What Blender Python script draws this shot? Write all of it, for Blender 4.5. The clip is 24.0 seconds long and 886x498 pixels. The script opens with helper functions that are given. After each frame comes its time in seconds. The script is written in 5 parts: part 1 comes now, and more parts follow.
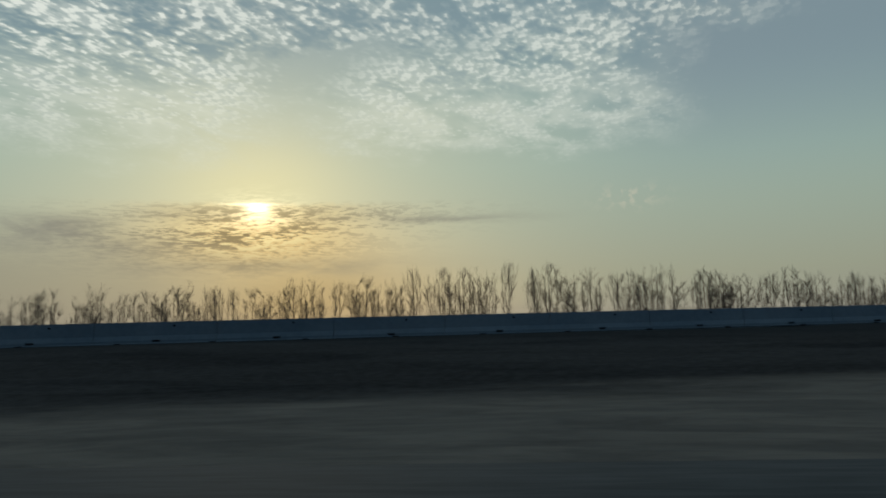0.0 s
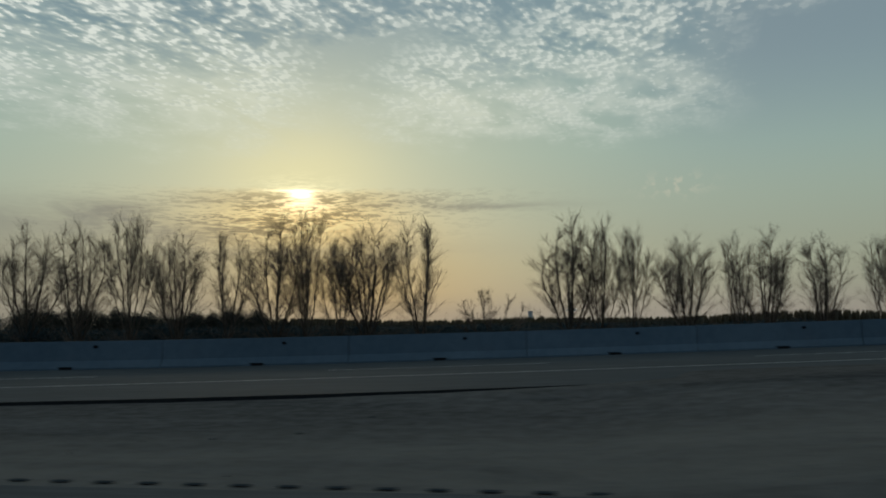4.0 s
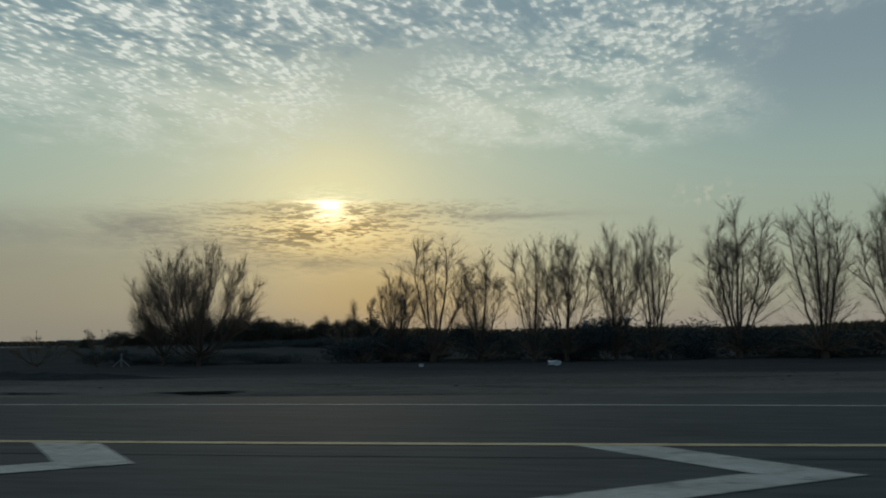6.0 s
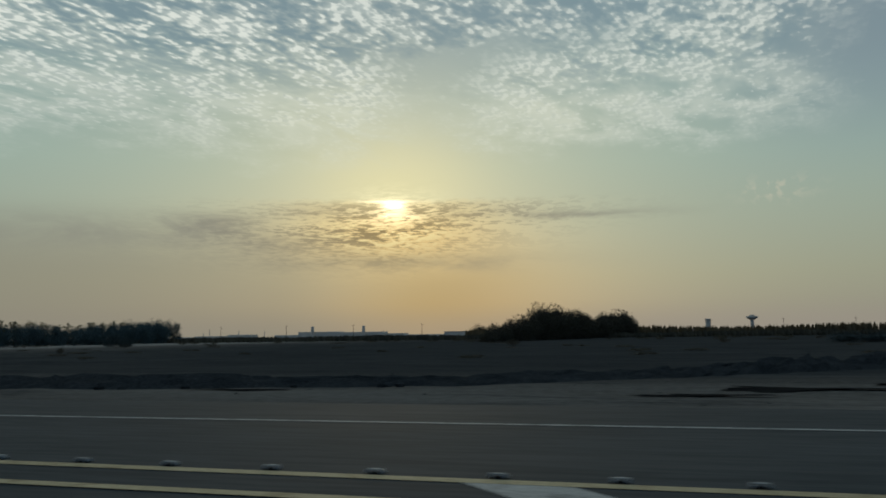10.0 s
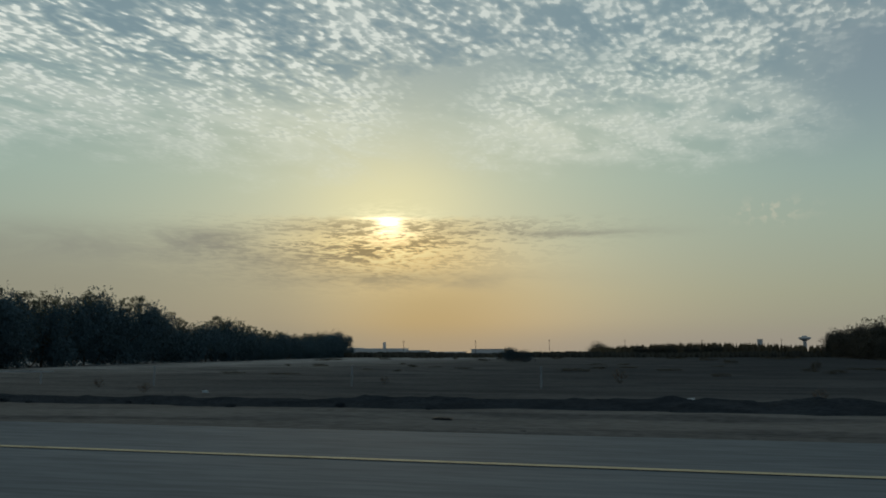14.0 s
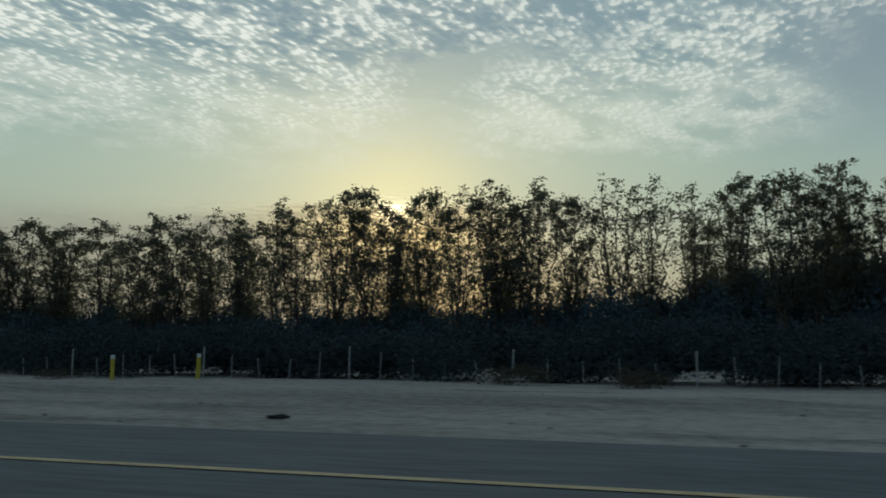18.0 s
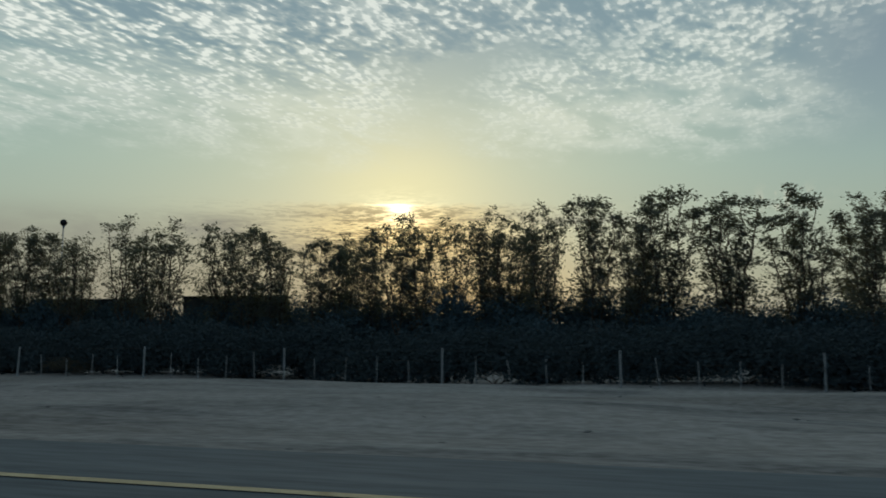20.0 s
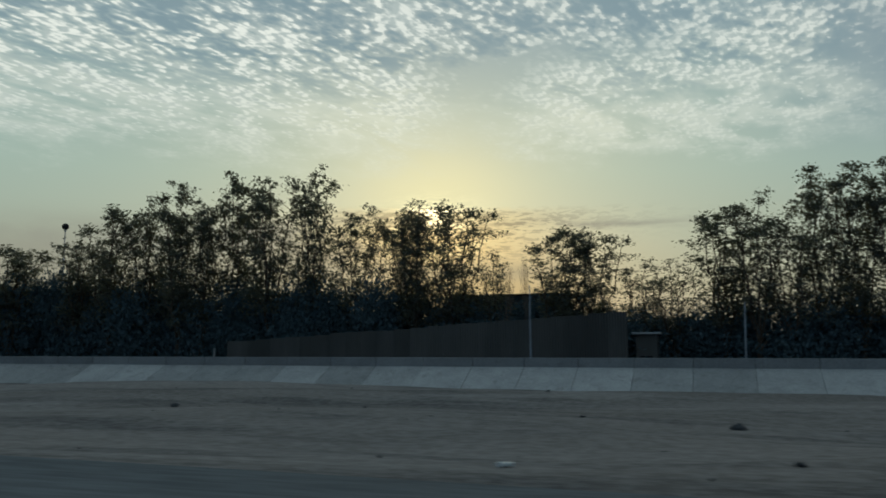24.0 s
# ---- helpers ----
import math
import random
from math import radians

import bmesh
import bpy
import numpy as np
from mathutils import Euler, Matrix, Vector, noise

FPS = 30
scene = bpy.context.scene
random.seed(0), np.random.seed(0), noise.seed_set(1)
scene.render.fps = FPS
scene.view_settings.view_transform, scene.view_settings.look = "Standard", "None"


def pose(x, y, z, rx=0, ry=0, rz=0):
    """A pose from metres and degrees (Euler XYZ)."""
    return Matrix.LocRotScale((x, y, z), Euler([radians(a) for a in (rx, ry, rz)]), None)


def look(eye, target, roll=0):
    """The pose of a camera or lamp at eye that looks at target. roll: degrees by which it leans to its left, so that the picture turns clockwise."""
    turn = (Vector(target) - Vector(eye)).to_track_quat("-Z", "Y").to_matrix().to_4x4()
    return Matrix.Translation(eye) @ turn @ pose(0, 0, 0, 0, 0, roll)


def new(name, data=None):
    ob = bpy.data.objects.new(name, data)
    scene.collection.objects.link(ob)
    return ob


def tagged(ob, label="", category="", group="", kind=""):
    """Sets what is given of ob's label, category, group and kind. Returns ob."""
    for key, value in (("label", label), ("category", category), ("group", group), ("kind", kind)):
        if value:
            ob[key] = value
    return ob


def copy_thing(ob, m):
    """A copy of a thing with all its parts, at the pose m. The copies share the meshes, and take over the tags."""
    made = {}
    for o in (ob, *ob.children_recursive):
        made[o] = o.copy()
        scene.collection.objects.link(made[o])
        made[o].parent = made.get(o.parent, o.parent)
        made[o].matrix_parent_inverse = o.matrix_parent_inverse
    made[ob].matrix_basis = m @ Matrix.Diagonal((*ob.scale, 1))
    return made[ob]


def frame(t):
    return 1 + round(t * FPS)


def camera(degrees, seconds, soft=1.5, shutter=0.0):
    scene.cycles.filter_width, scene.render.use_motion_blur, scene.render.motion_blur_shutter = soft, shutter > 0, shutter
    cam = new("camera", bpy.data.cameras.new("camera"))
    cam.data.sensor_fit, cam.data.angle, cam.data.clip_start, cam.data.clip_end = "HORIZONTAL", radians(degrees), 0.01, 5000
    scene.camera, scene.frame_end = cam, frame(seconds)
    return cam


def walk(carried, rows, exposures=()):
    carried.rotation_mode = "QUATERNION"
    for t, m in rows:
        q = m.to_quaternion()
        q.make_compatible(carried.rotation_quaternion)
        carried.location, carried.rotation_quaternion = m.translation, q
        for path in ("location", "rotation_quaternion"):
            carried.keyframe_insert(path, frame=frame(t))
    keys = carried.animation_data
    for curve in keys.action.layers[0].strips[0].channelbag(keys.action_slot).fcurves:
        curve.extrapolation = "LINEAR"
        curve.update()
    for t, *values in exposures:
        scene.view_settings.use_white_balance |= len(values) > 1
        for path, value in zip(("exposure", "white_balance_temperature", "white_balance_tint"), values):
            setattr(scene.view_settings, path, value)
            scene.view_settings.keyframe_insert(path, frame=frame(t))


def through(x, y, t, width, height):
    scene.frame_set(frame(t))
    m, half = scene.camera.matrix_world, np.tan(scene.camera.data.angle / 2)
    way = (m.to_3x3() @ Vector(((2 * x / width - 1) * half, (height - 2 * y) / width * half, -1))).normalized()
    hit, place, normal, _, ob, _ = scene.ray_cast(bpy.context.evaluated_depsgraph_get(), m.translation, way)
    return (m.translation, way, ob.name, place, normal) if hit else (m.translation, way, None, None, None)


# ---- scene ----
# The car runs along -x at about 104 km/h; the phone looks out of its window, ahead and to the side.
cam = camera(58.0, 24.0, soft=1.8, shutter=0.1)
EYE = 1.3
ROWS = [
    (0, -0.00, -17.60, 96.29, 1.68, 6.81), (0.5, -14.34, -17.33, 96.14, 1.48, 6.80), (1, -28.69, -17.06, 95.98, 1.24, 6.84),
    (1.5, -43.05, -16.79, 95.80, 0.98, 7.00), (3.5, -100.58, -15.71, 95.40, 0.90, 8.99), (4, -114.99, -15.44, 95.45, 0.87, 9.70),
    (4.5, -129.39, -15.17, 95.64, 0.89, 10.44), (5, -143.80, -14.90, 95.81, 0.79, 10.93), (5.5, -158.22, -14.55, 96.03, 0.87, 11.35),
    (6, -172.63, -14.20, 96.20, 0.95, 11.75), (6.5, -187.04, -13.85, 96.35, 1.08, 12.22), (7, -201.46, -13.50, 96.44, 1.13, 12.74),
    (7.5, -215.87, -13.18, 96.51, 1.12, 13.46), (8, -230.29, -12.87, 96.51, 1.10, 14.26), (8.5, -244.71, -12.55, 96.52, 1.04, 15.13),
    (9, -259.13, -12.23, 96.46, 1.03, 15.86), (9.5, -273.56, -11.92, 96.30, 0.91, 16.29), (10, -287.99, -11.60, 96.20, 0.80, 16.30),
    (10.5, -302.42, -11.34, 96.09, 0.65, 16.07), (12.5, -360.18, -10.30, 96.98, 0.31, 15.09), (13, -374.62, -10.03, 97.26, 0.28, 15.32),
    (13.5, -389.07, -9.76, 97.40, 0.23, 15.64), (14, -403.52, -9.49, 97.45, 0.11, 15.87), (14.5, -417.97, -9.22, 97.44, -0.15, 16.06),
    (15, -432.41, -8.95, 97.36, -0.35, 16.17), (15.5, -446.86, -8.67, 97.24, -0.49, 16.13), (16, -461.32, -8.39, 97.05, -0.48, 16.08),
    (16.5, -475.76, -8.12, 96.86, -0.44, 16.09), (17, -490.20, -7.84, 96.73, -0.37, 16.03), (17.5, -504.62, -7.59, 96.60, -0.22, 16.01),
    (18, -519.04, -7.35, 96.56, -0.15, 16.06), (18.5, -533.44, -7.13, 96.53, -0.10, 16.17), (20.5, -590.98, -6.39, 96.54, -0.29, 16.88),
    (21, -605.45, -6.20, 96.56, -0.28, 17.29), (21.5, -619.97, -6.10, 96.53, -0.30, 17.69), (22, -634.57, -6.00, 96.59, -0.25, 18.11),
    (22.5, -649.22, -5.90, 96.66, -0.19, 18.55), (23, -663.95, -5.80, 96.73, -0.08, 18.75), (23.5, -678.73, -5.70, 96.83, -0.02, 18.96),
    (24, -693.58, -5.60, 96.85, 0.16, 19.25)]
walk(cam, [(t, pose(x, y, EYE, rx, ry, rz)) for t, x, y, rx, ry, rz in ROWS],
     exposures=[(0, -0.1), (8, -0.12), (13, -0.14), (16, 0.0), (24, 0.04)])

# ---------------------------------------------------------------- sky and sun
SUN_AZ, SUN_EL = -19.77, 9.23          # degrees from +y towards +x; above the horizon


def lin(r, g, b):
    """sRGB 0..255 to linear."""
    return tuple((c / 12.92 if c <= 0.04045 else ((c + 0.055) / 1.055) ** 2.4) for c in (r / 255, g / 255, b / 255))


class Nodes:
    """Short-hand for building node trees."""

    def __init__(self, tree):
        self.tree = tree
        tree.nodes.clear()

    def add(self, kind):
        return self.tree.nodes.new(kind)

    def put(self, socket, v):
        if isinstance(v, bpy.types.NodeSocket):
            self.tree.links.new(v, socket)
        elif v is not None:
            if isinstance(v, (tuple, list)) and len(v) == 3 and socket.type == "RGBA":
                v = (*v, 1)
            socket.default_value = v

    def m(self, op, a, b=None, c=None):
        n = self.add("ShaderNodeMath")
        n.operation = op
        for s, v in zip(n.inputs, (a, b, c)):
            self.put(s, v)
        return n.outputs[0]

    def step(self, lo, hi, x, a=0.0, b=1.0):
        n = self.add("ShaderNodeMapRange")
        n.interpolation_type = "SMOOTHSTEP"
        for s, v in zip(n.inputs, (x, lo, hi, a, b)):
            self.put(s, v)
        return n.outputs[0]

    def mix(self, f, a, b, blend="MIX"):
        n = self.add("ShaderNodeMix")
        n.data_type, n.blend_type = "RGBA", blend
        self.put(n.inputs[0], f), self.put(n.inputs[6], a), self.put(n.inputs[7], b)
        return n.outputs[2]

    def xyz(self, x, y, z):
        n = self.add("ShaderNodeCombineXYZ")
        for s, v in zip(n.inputs, (x, y, z)):
            self.put(s, v)
        return n.outputs[0]

    def noise(self, vec, scale, detail=3.0, rough=0.55, distort=0.0):
        n = self.add("ShaderNodeTexNoise")
        self.put(n.inputs["Vector"], vec)
        n.inputs["Scale"].default_value, n.inputs["Detail"].default_value = scale, detail
        n.inputs["Roughness"].default_value, n.inputs["Distortion"].default_value = rough, distort
        return n.outputs["Fac"]

    def ramp(self, x, stops):
        n = self.add("ShaderNodeValToRGB")
        el = n.color_ramp.elements
        while len(el) < len(stops):
            el.new(0.5)
        for e, (p, c) in zip(el, stops):
            e.position, e.color = p, (*c, 1)
        self.put(n.inputs[0], x)
        return n.outputs[0]

    def gauss(self, *terms):
        """exp(-sum((x - c) / w)^2)"""
        total = None
        for x, c, w in terms:
            q = self.m("DIVIDE", self.m("SUBTRACT", x, c), w)
            q = self.m("MULTIPLY", q, q)
            total = q if total is None else self.m("ADD", total, q)
        return self.m("POWER", 2.718, self.m("MULTIPLY", total, -1.0))


world = bpy.data.worlds.new("evening_sky")
scene.world = world
world.use_nodes = True
W = Nodes(world.node_tree)
co = W.add("ShaderNodeTexCoord").outputs["Generated"]
sep = W.add("ShaderNodeSeparateXYZ")
W.put(sep.inputs[0], co)
dx, dy, dz = sep.outputs
up = W.m("MAXIMUM", dz, 0.0)
el = W.m("MULTIPLY", W.m("ARCSINE", W.m("MINIMUM", up, 1.0)), 57.2958)
# azimuth from the sun, degrees to the right of it
ca, sa = math.cos(radians(SUN_AZ)), math.sin(radians(SUN_AZ))
fx = W.m("SUBTRACT", W.m("MULTIPLY", dx, ca), W.m("MULTIPLY", dy, sa))
fy = W.m("ADD", W.m("MULTIPLY", dx, sa), W.m("MULTIPLY", dy, ca))
az = W.m("MULTIPLY", W.m("ARCTAN2", fx, fy), 57.2958)
away = W.m("ABSOLUTE", az)

base = W.ramp(W.m("DIVIDE", el, 40.0), [
    (0.0, lin(148, 146, 134)), (0.1, lin(152, 159, 141)), (0.2, lin(152, 168, 154)), (0.3, lin(151, 175, 165)),
    (0.42, lin(146, 172, 169)), (0.55, lin(132, 158, 166)), (1.0, lin(108, 136, 152))])
east = W.ramp(W.m("DIVIDE", el, 60.0), [(0.0, lin(66, 102, 138)), (0.3, lin(66, 106, 146)), (1.0, lin(86, 120, 148))])
base = W.mix(W.step(40, 110, away), base, east)
base = W.mix(W.m("MULTIPLY", W.step(19, 33, az), W.step(8, 20, el)), base, lin(126, 147, 156))
# clear air of the clear-sky model shines through a little
nishita = W.add("ShaderNodeTexSky")
nishita.sky_type, nishita.sun_disc = "NISHITA", False
nishita.sun_elevation, nishita.sun_rotation = radians(SUN_EL), radians(SUN_AZ)
nishita.dust_density, nishita.air_density = 3.0, 1.2
glowless = W.mix(0.06, base, W.mix(1.0, nishita.outputs[0], (0.1, 0.1, 0.1), "MULTIPLY"))

# warm dust low under the sun, and the glow round it
low = W.m("MULTIPLY", W.gauss((az, 2.5, 8.5)), W.step(8.5, 3.5, el))
sky = W.mix(W.m("MULTIPLY", low, 0.85), glowless, lin(186, 156, 106))
sky = W.mix(W.m("MULTIPLY", W.step(2.6, 0.2, el), 0.45), sky, lin(160, 150, 140))
murk = W.m("MULTIPLY", W.step(3.0, -9.0, az), W.step(9.5, 4.5, el))
sky = W.mix(W.m("MULTIPLY", W.m("MULTIPLY", murk, W.step(80, 40, away)), 0.6), sky, lin(138, 134, 120))
halo = W.gauss((az, 0.0, 5.4), (el, 10.0, 3.7))
sky = W.mix(W.m("MULTIPLY", halo, 0.95), sky, lin(246, 234, 182))
wide = W.gauss((az, 0.0, 15.0), (el, 9.5, 6.5))
sky = W.mix(W.m("MULTIPLY", wide, 0.26), sky, lin(206, 214, 172))

# high cloud deck, seen in perspective
inv = W.m("DIVIDE", 1.0, W.m("ADD", up, 0.03))
px = W.m("MULTIPLY", fx, inv)
py = W.m("MULTIPLY", fy, inv)
cr, sr = math.cos(radians(34)), math.sin(radians(34))
qx = W.m("SUBTRACT", W.m("MULTIPLY", px, cr), W.m("MULTIPLY", py, sr))
qy = W.m("ADD", W.m("MULTIPLY", px, sr), W.m("MULTIPLY", py, cr))
deck = W.xyz(qx, W.m("MULTIPLY", qy, 0.53), 0.0)


def grains(vec):
    """Small even clouds: soft rounded cells broken up by noise."""
    v = W.add("ShaderNodeTexVoronoi")
    v.feature = "SMOOTH_F1"
    W.put(v.inputs["Vector"], vec)
    v.inputs["Scale"].default_value, v.inputs["Smoothness"].default_value, v.inputs["Randomness"].default_value = 34.0, 0.55, 0.95
    round_ = W.m("SUBTRACT", 1.0, W.m("MULTIPLY", v.outputs["Distance"], 1.15))
    return W.m("ADD", W.m("MULTIPLY", W.noise(vec, 43.0, 2.5, 0.5, 0.2), 0.62), W.m("MULTIPLY", round_, 0.38))


cells = grains(deck)
shifted = W.add("ShaderNodeVectorMath")
W.put(shifted.inputs[0], deck)
shifted.inputs[1].default_value = (0.005, 0.009, 0.0)
relief = W.m("SUBTRACT", cells, grains(shifted.outputs[0]))
flock = W.noise(deck, 9.0, 2.0, 0.5, 0.4)
lumps = W.noise(deck, 5.0, 3.0, 0.6, 0.3)
wob = W.m("MULTIPLY", W.m("SUBTRACT", W.noise(W.xyz(az, W.m("MULTIPLY", el, 2.0), 0.0), 0.16, 4.0, 0.6), 0.5), 1.0)
azw = W.m("ADD", az, W.m("MULTIPLY", wob, 10.0))
elw = W.m("ADD", el, W.m("MULTIPLY", wob, 7.0))
left = W.m("MULTIPLY", W.step(3.5, -5.5, azw), W.step(11.8, 15.5, elw))
top = W.m("MULTIPLY", W.step(19.6, 21.6, elw), W.step(42.0, 29.0, azw))
right = W.m("MULTIPLY", W.m("MULTIPLY", W.step(1.0, 10.5, azw), W.step(33.0, 24.0, azw)),
            W.m("MULTIPLY", W.step(12.4, 15.0, elw), W.step(2.6, 0.0, W.m("SUBTRACT", elw, W.m("ADD", 15.8, W.m("MULTIPLY", azw, 0.22))))))
cover = W.m("MAXIMUM", W.m("MAXIMUM", left, W.m("MULTIPLY", top, 0.85)), right)
thin = W.m("MULTIPLY", cover, W.step(0.30, 0.62, lumps))
puffs = W.m("ADD", cells, W.m("ADD", W.m("MULTIPLY", W.m("SUBTRACT", lumps, 0.5), 0.75), W.m("MULTIPLY", W.m("SUBTRACT", flock, 0.5), 0.75)))
puffs = W.m("SUBTRACT", puffs, W.m("MULTIPLY", W.step(18.0, 24.0, el), W.step(-6.0, -20.0, az, 0.0, 0.07)))
fleece = W.m("MULTIPLY", W.m("MULTIPLY", W.step(0.455, 0.58, puffs), cover), W.step(2.0, 12.0, azw, 1.0, 0.66))
gaps = W.m("MULTIPLY", W.m("MULTIPLY", W.step(0.52, 0.26, puffs), cover), W.step(16.0, 21.0, el))
crisp = W.step(13.5, 21.0, el, 0.32, 0.97)
cloud_col = W.mix(wide, lin(231, 237, 228), lin(245, 243, 214))
cloud_col = W.mix(W.step(-0.10, 0.12, relief), W.mix(wide, lin(176, 189, 186), lin(212, 214, 188)), cloud_col)
cloud_col = W.mix(W.step(40, 110, away), cloud_col, lin(104, 128, 148))
sky = W.mix(W.m("MULTIPLY", thin, W.step(23.0, 15.5, el, 0.32, 0.8)), sky, W.mix(wide, lin(196, 206, 196), lin(214, 218, 194)))
bank = W.m("ADD", W.gauss((az, -5.5, 5.0), (elw, 15.5, 2.3)), W.m("MULTIPLY", W.gauss((az, 11.0, 6.0), (elw, 15.5, 1.8)), 0.6))
sky = W.mix(W.m("MULTIPLY", bank, W.step(0.34, 0.6, lumps, 0.3, 0.6)), sky, lin(226, 228, 204))
sky = W.mix(W.m("MULTIPLY", gaps, 0.8), sky, lin(122, 146, 155))
sky = W.mix(W.m("MULTIPLY", W.m("MULTIPLY", fleece, crisp), 0.95), sky, cloud_col)

# bar of cloud across the sun: soft grey drifts, a warm glow and fine gilded ripples
sheet = W.xyz(W.m("MULTIPLY", az, 0.36), W.m("MULTIPLY", W.m("ADD", el, W.m("MULTIPLY", az, W.m("MULTIPLY", W.m("SUBTRACT", el, 7.2), -0.03))), 2.1), 0.0)
drift = W.noise(W.xyz(az, W.m("MULTIPLY", el, 3.2), 0.0), 0.22, 4.0, 0.6, 0.4)
elr = W.m("ADD", el, W.m("MULTIPLY", W.m("SUBTRACT", drift, 0.5), 1.1))
lid = W.step(9.95, 9.35, W.m("ADD", el, W.m("MULTIPLY", W.m("SUBTRACT", W.noise(W.xyz(az, 0.0, 0.0), 0.5, 4.0, 0.65), 0.5), 0.9)))
grey = None
for ga, wa, ge, we, amount in ((-12.5, 3.6, 7.9, 0.75, 0.9), (-8.0, 6.0, 6.6, 0.8, 0.75), (0.5, 9.0, 5.3, 0.55, 0.7), (13.0, 5.5, 8.45, 0.28, 0.75), (-22.0, 8.0, 7.2, 1.3, 0.6), (5.5, 4.0, 8.9, 0.5, 0.5), (-4.0, 4.0, 8.9, 0.5, 0.6)):
    g = W.m("MULTIPLY", W.gauss((az, ga, wa), (elr, ge, we)), amount)
    grey = g if grey is None else W.m("ADD", grey, g)
grey = W.m("MINIMUM", W.m("MULTIPLY", grey, W.step(0.3, 0.6, drift, 0.35, 1.0)), 0.85)
gild = W.gauss((az, 0.3, 7.0), (el, 7.4, 2.4))
sky = W.mix(W.m("MULTIPLY", W.m("MULTIPLY", gild, lid), 0.7), sky, lin(236, 194, 118))
sky = W.mix(W.m("MULTIPLY", W.m("MULTIPLY", grey, lid), 0.95), sky, W.mix(W.gauss((az, 0.0, 9.0), (el, 7.5, 4.0)), lin(140, 140, 130), lin(164, 148, 112)))
ripple = W.m("ADD", W.m("ADD", W.m("MULTIPLY", W.noise(sheet, 2.3, 2.0, 0.5, 0.9), 0.55), W.m("MULTIPLY", W.noise(W.xyz(W.m("MULTIPLY", az, 1.3), W.m("MULTIPLY", W.m("ADD", el, W.m("MULTIPLY", az, 0.035)), 7.0), 2.0), 1.0, 2.0, 0.5, 0.9), 0.45)), W.m("MULTIPLY", W.m("SUBTRACT", W.noise(sheet, 0.55, 3.0, 0.6, 0.6), 0.5), 0.45))
lens = W.m("MULTIPLY", W.m("MULTIPLY", W.gauss((az, -0.5, 11.0), (W.m("ADD", elr, W.m("MULTIPLY", W.m("MAXIMUM", az, 0.0), -0.12)), 7.5, 2.0)), lid), W.step(0.32, 0.56, W.noise(sheet, 0.25, 3.0, 0.6), 0.65, 1.0))
near = W.gauss((az, 0.0, 7.5), (el, 8.0, 3.0))
sky = W.mix(W.m("MULTIPLY", W.m("MULTIPLY", lens, W.step(0.495, 0.435, ripple)), 0.95), sky, W.mix(near, lin(140, 138, 124), lin(150, 132, 92)))
sky = W.mix(W.m("MULTIPLY", W.m("MULTIPLY", lens, W.step(0.51, 0.58, ripple)), W.step(0, 1, near, 0.4, 1.0)), sky, W.mix(near, lin(206, 198, 162), lin(254, 232, 164)))
# the sun itself, broken by the ripples
disc = W.m("ADD", W.gauss((az, 0.0, 0.75), (el, 9.32, 0.3)), W.m("MULTIPLY", W.m("ADD", W.gauss((az, 0.2, 1.0), (el, 8.6, 0.16)), W.gauss((az, -0.1, 1.7), (el, 9.62, 0.09))), 0.55))
disc = W.m("ADD", disc, W.m("MULTIPLY", W.gauss((az, 0.0, 2.6), (el, 8.8, 1.2)), W.step(0.42, 0.62, ripple, 0.03, 0.3)))
sky = W.mix(1.0, sky, W.mix(disc, (0, 0, 0), (1.9, 1.65, 1.05)), "ADD")
# small far cumulus
puff = W.m("MULTIPLY", W.gauss((az, 26.5, 2.0), (el, 9.4, 0.7)), W.step(0.48, 0.62, W.noise(W.xyz(az, el, 3.0), 1.3, 2.0)))
sky = W.mix(W.m("MULTIPLY", puff, 0.5), sky, lin(205, 200, 178))
# the ground's own dimness below the horizon
sky = W.mix(W.step(-0.02, -0.12, dz), sky, lin(70, 72, 72))
bg = W.add("ShaderNodeBackground")
W.put(bg.inputs[0], sky)
bg.inputs[1].default_value = 1.0
W.put(W.add("ShaderNodeOutputWorld").inputs[0], bg.outputs[0])

lamp = bpy.data.lights.new("sun", "SUN")
lamp.energy, lamp.angle, lamp.color = 0.5, radians(10.0), (1.0, 0.84, 0.58)
sun = new("sun", lamp)
sun_dir = Vector((math.sin(radians(SUN_AZ)) * math.cos(radians(SUN_EL)), math.cos(radians(SUN_AZ)) * math.cos(radians(SUN_EL)), math.sin(radians(SUN_EL))))
sun.matrix_world = look(sun_dir * 900 + Vector((-300, 0, 0)), Vector((-300, 0, 0)))

# ---------------------------------------------------------------- materials


